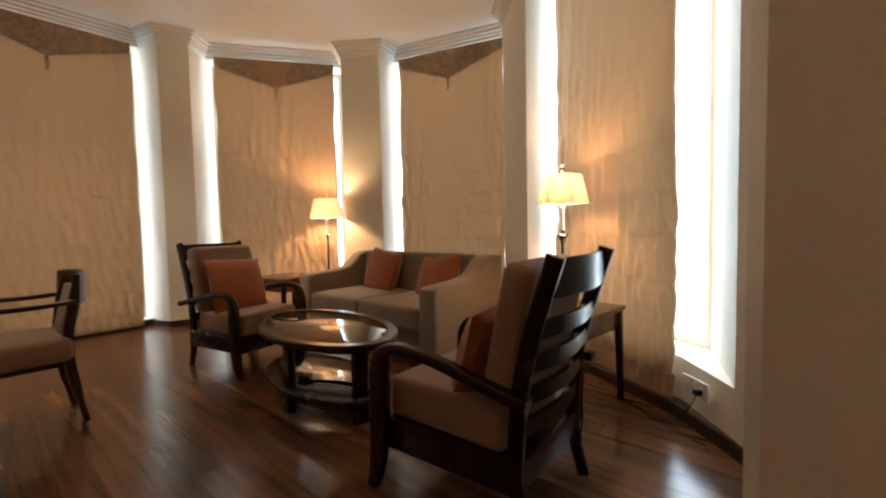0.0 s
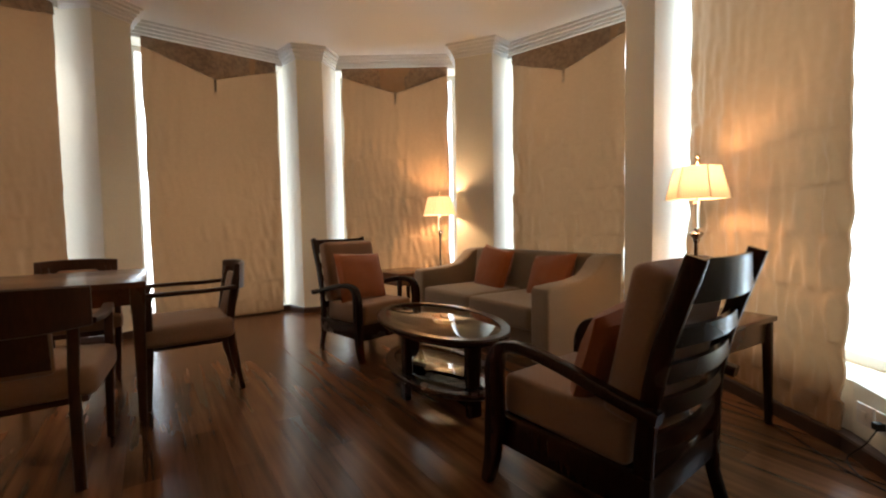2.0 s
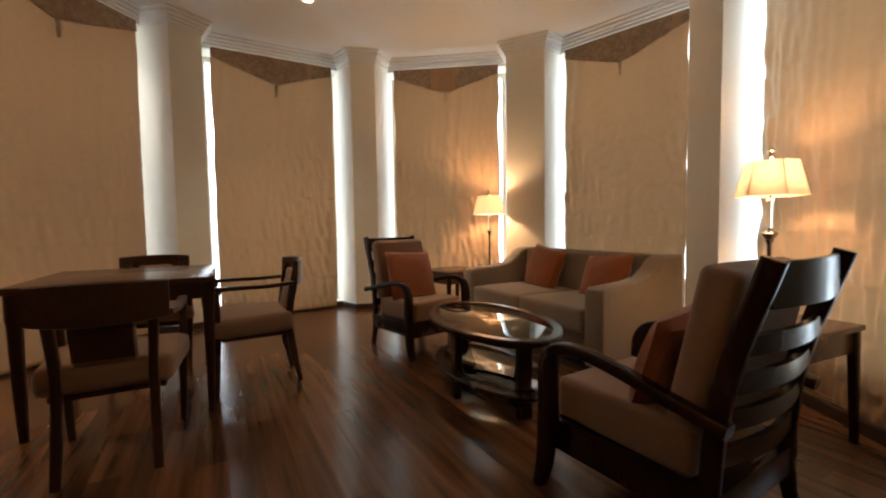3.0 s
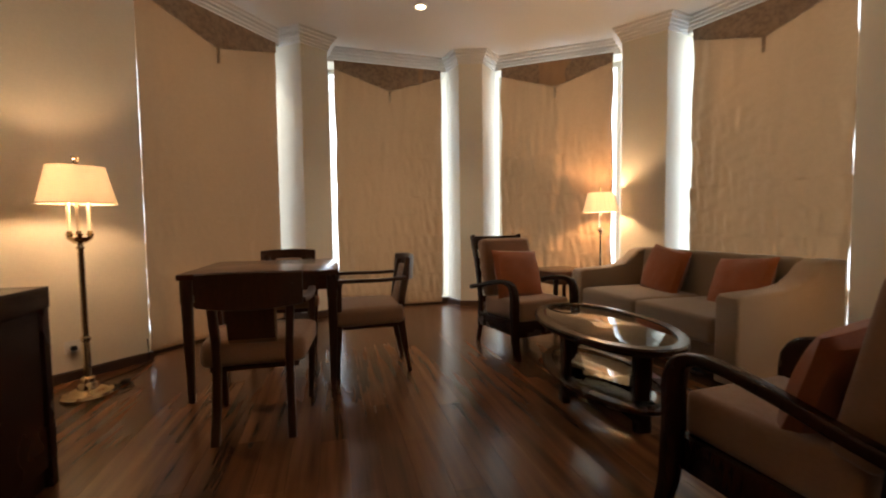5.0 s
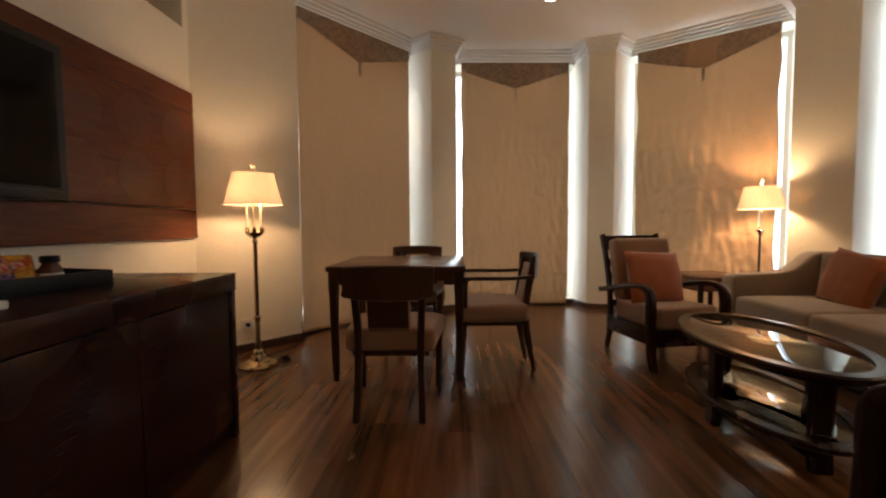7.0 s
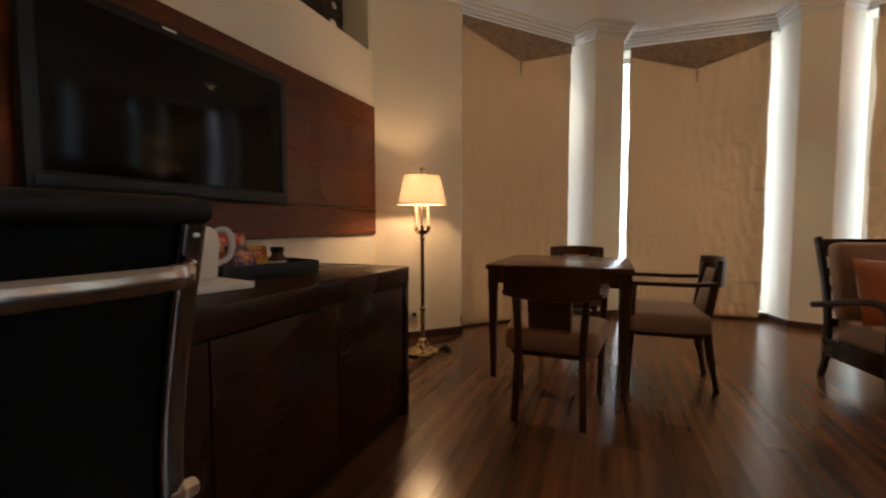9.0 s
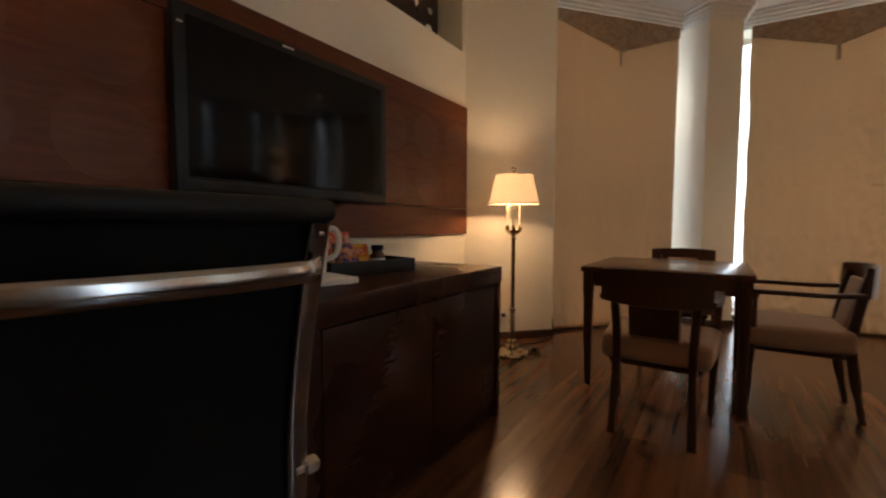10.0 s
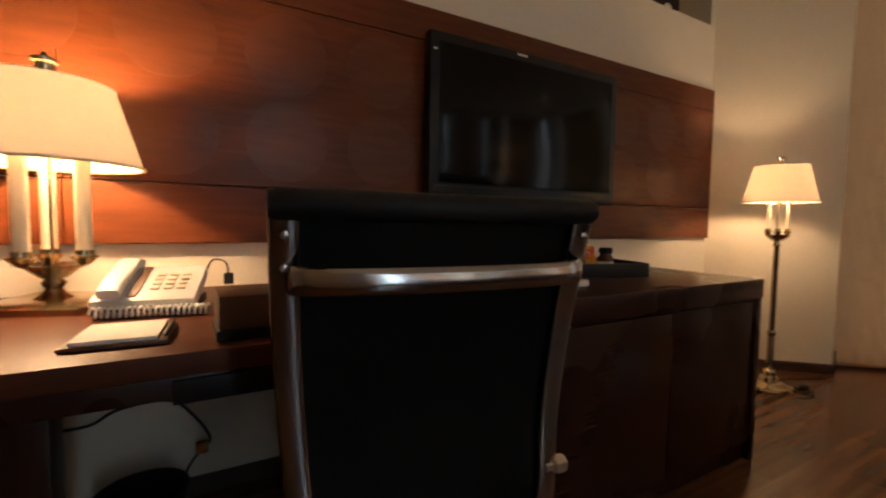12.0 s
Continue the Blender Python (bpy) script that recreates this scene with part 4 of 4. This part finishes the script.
bx = thing("tissue_box", pose(-0.19, -1.16, 0.782, 0, 0, 2), "brown leather box with a dark base on the desk", "box")
part("base", box((-0.09, -0.075, 0), (0.09, 0.075, 0.022), 0.004), PLASTIC, bx)
part("cover", box((-0.085, -0.07, 0.022), (0.085, 0.07, 0.09), 0.006), LEATHER, bx)
cb = thing("charger_cable", pose(-0.16, -1.87, 0.782), "black plug with a thin looped cable behind the desk", "cable")
part("plug", box((-0.016, -0.01, 0.01), (0.016, 0.016, 0.05), 0.006), RUBBER, cb)
part("cable", tube(curve([(0, 0, 0.045), (0.01, 0.01, 0.09), (0.05, 0.02, 0.10), (0.075, 0.02, 0.05), (0.09, 0.02, 0.004)]), 0.003, 6), RUBBER, cb)

bn = thing("waste_bin", pose(0.085, -1.60, 0, 0, 0, 0), "round black waste bin under the desk", "bin")
part("tub", lathe([(0.0, 0.0), (0.10, 0.0), (0.115, 0.235), (0.12, 0.24), (0.112, 0.24), (0.095, 0.01), (0, 0.01)], 28), PLASTIC, bn)
dc = thing("desk_cable", pose(0, 0, 0), "thin black cable hanging under the desk", "cable")
part("cable", tube(curve([(0.42, -1.87, 0.345), (0.327, -1.87, 0.351), (0.245, -1.87, 0.356), (0.168, -1.87, 0.393), (0.03, -1.87, 0.395), (-0.045, -1.87, 0.32), (-0.091, -1.88, 0.226), (-0.06, -1.88, 0.19), (-0.015, -1.88, 0.12), (0.0, -1.89, 0.008)]), 0.005, 6), RUBBER, dc)
part("connector", box((-0.085, -1.89, 0.18), (-0.045, -1.865, 0.22), 0.006), YELLOW, dc, "small yellow connector")


def office_chair(m):
    """Black cloth back stretched in a chrome frame; the sitter looks along +y."""
    ob = thing("office_chair", m, "black leather office chair with chrome frame at the desk", "office chair")
    side = [(0.05, 0.42), (-0.01, 0.47), (-0.035, 0.56), (-0.028, 0.68), (-0.035, 0.80), (-0.055, 0.92), (-0.085, 1.042)]
    w = [0.186, 0.186, 0.188, 0.195, 0.203, 0.208, 0.210]
    bm = bmesh.new()
    rings = []
    pts = curve([(0, y, z) for y, z in side], 5)
    ws = curve([(v, 0, 0) for v in w], 5)
    for p, q in zip(pts, ws):
        rings.append([bm.verts.new((q.x * (2 * j / 12 - 1), p.y + 0.006 * (1 - (2 * j / 12 - 1) ** 2), p.z)) for j in range(13)])
    for r, t in zip(rings, rings[1:]):
        for j in range(12):
            bm.faces.new((r[j], r[j + 1], t[j + 1], t[j]))
    bmesh.ops.solidify(bm, geom=bm.faces[:], thickness=0.008)
    part("backrest", bm, BLACK, ob, "black leather sling back")
    roll = moved(lathe([(0, -0.24), (0.016, -0.24), (0.020, -0.23), (0.020, 0.23), (0.016, 0.24), (0, 0.24)], 16), pose(0, -0.092, 1.042, 0, 90))
    part("top_roll", roll, BLACK, ob)
    for s in (-1, 1):
        path = [(s * (q.x + 0.012), p.y - 0.004, p.z) for p, q in zip(pts, ws)]
        part("frame_rail", sweep(path, 0.038, 0.024, seg=5), CHROME, ob, "polished chrome side rail")
        for z, y in ((0.965, -0.072), (1.005, -0.082)):
            part("bolt", moved(lathe([(0, 0), (0.005, 0), (0.005, 0.002), (0, 0.003)], 12), pose(s * 0.222, y - 0.012, z, 90)), CHROME, ob)
        part("clamp", moved(lathe([(0, 0), (0.009, 0), (0.009, 0.014), (0.015, 0.018), (0.017, 0.024), (0.016, 0.036), (0.011, 0.042), (0, 0.043)], 6), pose(s * 0.197, -0.045, 0.605, 0, s * 90)), BRIGHTMETAL, ob, "polished chrome clamp")
    band = curve([(-0.222, -0.06, 0.955), (-0.21, -0.10, 0.951), (-0.14, -0.118, 0.949), (0, -0.122, 0.948), (0.14, -0.118, 0.949), (0.21, -0.10, 0.951), (0.222, -0.06, 0.955)], 6)
    bm = bmesh.new()
    rings = []
    for k, p in enumerate(band):
        rings.append([bm.verts.new((p.x, p.y + 0.008 * math.cos(j * math.pi / 6), p.z + 0.018 * math.sin(j * math.pi / 6))) for j in range(12)])
    for r, t in zip(rings, rings[1:]):
        for j in range(12):
            bm.faces.new((r[j], r[(j + 1) % 12], t[(j + 1) % 12], t[j]))
    bm.faces.new(rings[0])
    bm.faces.new(rings[-1])
    part("cross_bar", bm, CHROME, ob, "chrome bar across the back")
    part("seat", box((-0.21, -0.02, 0.415), (0.21, 0.42, 0.455), 0.018, seg=3), BLACK, ob)
    part("column", lathe([(0.03, 0.10), (0.03, 0.25), (0.02, 0.25), (0.02, 0.40), (0.09, 0.402), (0.09, 0.414), (0, 0.414)], 18), CHROME, ob).location = (0, 0.21, 0)
    for k in range(5):
        a = 2 * math.pi * k / 5 + 0.3
        leg = part("foot_arm", sweep([(0, 0, 0.115), (0, 0.16, 0.10), (0, 0.29, 0.075)], [0.05, 0.045, 0.035], [0.035, 0.03, 0.022]), CHROME, ob)
        leg.matrix_local = pose(0, 0.21, 0, 0, 0, math.degrees(a))
        part("castor", moved(lathe([(0, -0.02), (0.026, -0.02), (0.03, -0.012), (0.03, 0.012), (0.026, 0.02), (0, 0.02)], 16), pose(0, 0.275, 0.0305, 0, 90)), PLASTIC, leg, "black castor")
    return ob


office_chair(pose(-0.399, -0.749, 0, 0, 0, 173.5))

# ---- things on the sideboard ----
ON_TRAY = pose(-1.585, -1.515, 0.802, 0, 0, -15.7)
tray = thing("snack_tray", ON_TRAY, "black rectangular tray holding snack packets", "tray")
part("bottom", box((-0.205, -0.155, 0), (0.205, 0.155, 0.008), 0.002), PLASTIC, tray)
for lo, hi in (((-0.215, -0.165, 0), (-0.203, 0.165, 0.06)), ((0.203, -0.165, 0), (0.215, 0.165, 0.06)), ((-0.203, -0.165, 0), (0.203, -0.153, 0.06)), ((-0.203, 0.153, 0), (0.203, 0.165, 0.06))):
    part("rim", box(lo, hi, 0.003), PLASTIC, tray)


def packet(m, size, mats, label, seed):
    """A puffed foil bag with crimped ends and a printed band."""
    ob = thing("snack_packet", ON_TRAY @ m, label, "snack", "snack packets on the tray")
    part("bag", cushion((*size, 0.06), 0.6, seed), mats[0], ob)
    part("print", moved(cushion((size[0] * 0.72, size[1] * 0.38, 0.068), 0.6, seed), Matrix.Translation((0, size[1] * 0.03, 0.0))), mats[1], ob, "coloured printed band")
    for s in (-1, 1):
        part("crimp", box((-size[0] * 0.46, s * size[1] * 0.5 - 0.006, -0.0015), (size[0] * 0.46, s * size[1] * 0.5 + 0.006, 0.0015), 0.001, seg=1), mats[0], ob, "flat crimped end")


packet(pose(0.07, -0.06, 0.095, 66, 0, 168), (0.13, 0.18), (RED, PAPER), "red foil snack packet with a pale band", 2)
packet(pose(0.085, 0.05, 0.075, 56, 8, 190), (0.12, 0.14), (BLUE, RED), "blue foil snack packet with a red band", 6)
packet(pose(0.005, 0.0, 0.070, 50, 0, 160), (0.12, 0.13), (YELLOW, RED), "yellow foil snack packet with a red band", 9)
jar = thing("small_jar", ON_TRAY @ pose(-0.085, 0.04, 0.009), "small brown glass jar with a dark lid", "jar")
part("glass", lathe([(0, 0), (0.03, 0), (0.036, 0.01), (0.036, 0.06), (0.024, 0.08), (0.024, 0.09), (0, 0.09)], 20), JARBROWN, jar)
part("label", lathe([(0.0365, 0.018), (0.0368, 0.02), (0.0368, 0.048), (0.0365, 0.05)], 20), CANDLE, jar, "pale paper label")
part("lid", lathe([(0.028, 0.087), (0.029, 0.089), (0.029, 0.108), (0.026, 0.111), (0, 0.111)], 20), PLASTIC, jar, "dark screw lid")
kt = thing("white_tray", pose(-1.155, -1.405, 0.802, 0, 0, -12), "white shallow tray under a kettle", "tray")
part("tray", box((-0.17, -0.16, 0), (0.17, 0.16, 0.024), 0.006), WHITE, kt)
ket = thing("electric_kettle", pose(-1.26, -1.45, 0.827, 0, 0, 60), "white plastic electric kettle on a white tray", "kettle")
part("body", lathe([(0, 0), (0.058, 0), (0.062, 0.01), (0.064, 0.06), (0.072, 0.12), (0.066, 0.16), (0.045, 0.185), (0, 0.19)], 28), WHITE, ket)
part("handle", sweep(curve([(0, 0.055, 0.17), (0, 0.095, 0.175), (0, 0.115, 0.13), (0, 0.10, 0.07), (0, 0.058, 0.05)], 5), 0.024, 0.02), WHITE, ket)
part("spout", sweep([(0, -0.05, 0.12), (0, -0.085, 0.165)], [0.05, 0.03], [0.04, 0.02]), WHITE, ket)


# ---- sockets and cables ----
def socket(p, q, share, z, plates):
    a, b, w, into = along(p, q)
    c = a + (b - a) * share
    ob = thing("wall_socket", Matrix.Translation((c.x, c.y, z)) @ Matrix.Rotation(math.atan2(w.y, w.x), 4, "Z"), "white plastic wall socket plate low on the wall", "socket")
    for k in range(plates):
        x = k * 0.095
        plate = part("plate", box((x - 0.043, -0.010, -0.043), (x + 0.043, 0.0, 0.043), 0.004), WHITE, ob)
        part("switch", box((x - 0.012, -0.015, -0.014), (x + 0.012, -0.010, 0.014), 0.003), WHITE, plate)
    part("plug", box((plates * 0.095 - 0.11, -0.045, -0.02), (plates * 0.095 - 0.08, -0.010, 0.01), 0.006), RUBBER, ob, "black plug")
    return ob


socket((-0.646, 2.572), tuple(SPLAY), 0.26, 0.215, 2)
socket(*PIERS[0], 0.42, 0.23, 1)
lc = thing("lamp_cable", pose(0, 0, 0), "thin dark cable from a socket along the floor", "cable")
part("cable", tube(curve([(-0.525, 2.425, 0.20), (-0.56, 2.43, 0.12), (-0.62, 2.46, 0.02), (-0.55, 2.36, 0.006), (-0.47, 2.32, 0.006), (-0.60, 2.38, 0.006), (-0.76, 2.50, 0.006), (-0.98, 2.66, 0.006), (-1.2, 2.72, 0.006)], 8), 0.0028, 6), RUBBER, lc)

# ---- floor boards ----
floor = part("floor", prism(outline, -0.12, -0.010), SUBFLOOR, smooth=False)
structure(floor, "dark brown laminate floor boards with a soft shine", "floor")
LONG, WIDE = 1.22, 0.128
board = bmesh.new()
box((-LONG / 2 + 0.0005, -WIDE / 2 + 0.0005, -0.010), (LONG / 2 - 0.0005, WIDE / 2 - 0.0005, 0.0), bm=board)
first_board = part("board", board, FLOORWOOD, floor, smooth=False)
shape = first_board.data


def inside(x, y):
    hit = False
    for (x0, y0), (x1, y1) in zip(outline, outline[1:] + outline[:1]):
        if (y0 > y) != (y1 > y) and x < (x1 - x0) * (y - y0) / (y1 - y0) + x0:
            hit = not hit
    return hit


rnd = random.Random(11)
row, y, used = 0, -2.15, False
while y < 4.6:
    x = -6.6 + (row * 0.437) % LONG
    while x < 2.8:
        if any(inside(x + dx, y + dy) for dx in (-LONG / 2, 0, LONG / 2) for dy in (-0.08, 0.08)):
            ob = first_board if not used else new("board", shape)
            used, ob.parent = True, floor
            # the last board of a row is cut at the east wall
            end = min(x + LONG / 2, EAST + 0.15)
            ob.location = ((x - LONG / 2 + end) / 2, y, 0)
            ob.scale.x = max(end - x + LONG / 2, 0.05) / LONG
        x += LONG
    y += WIDE
    row += 1
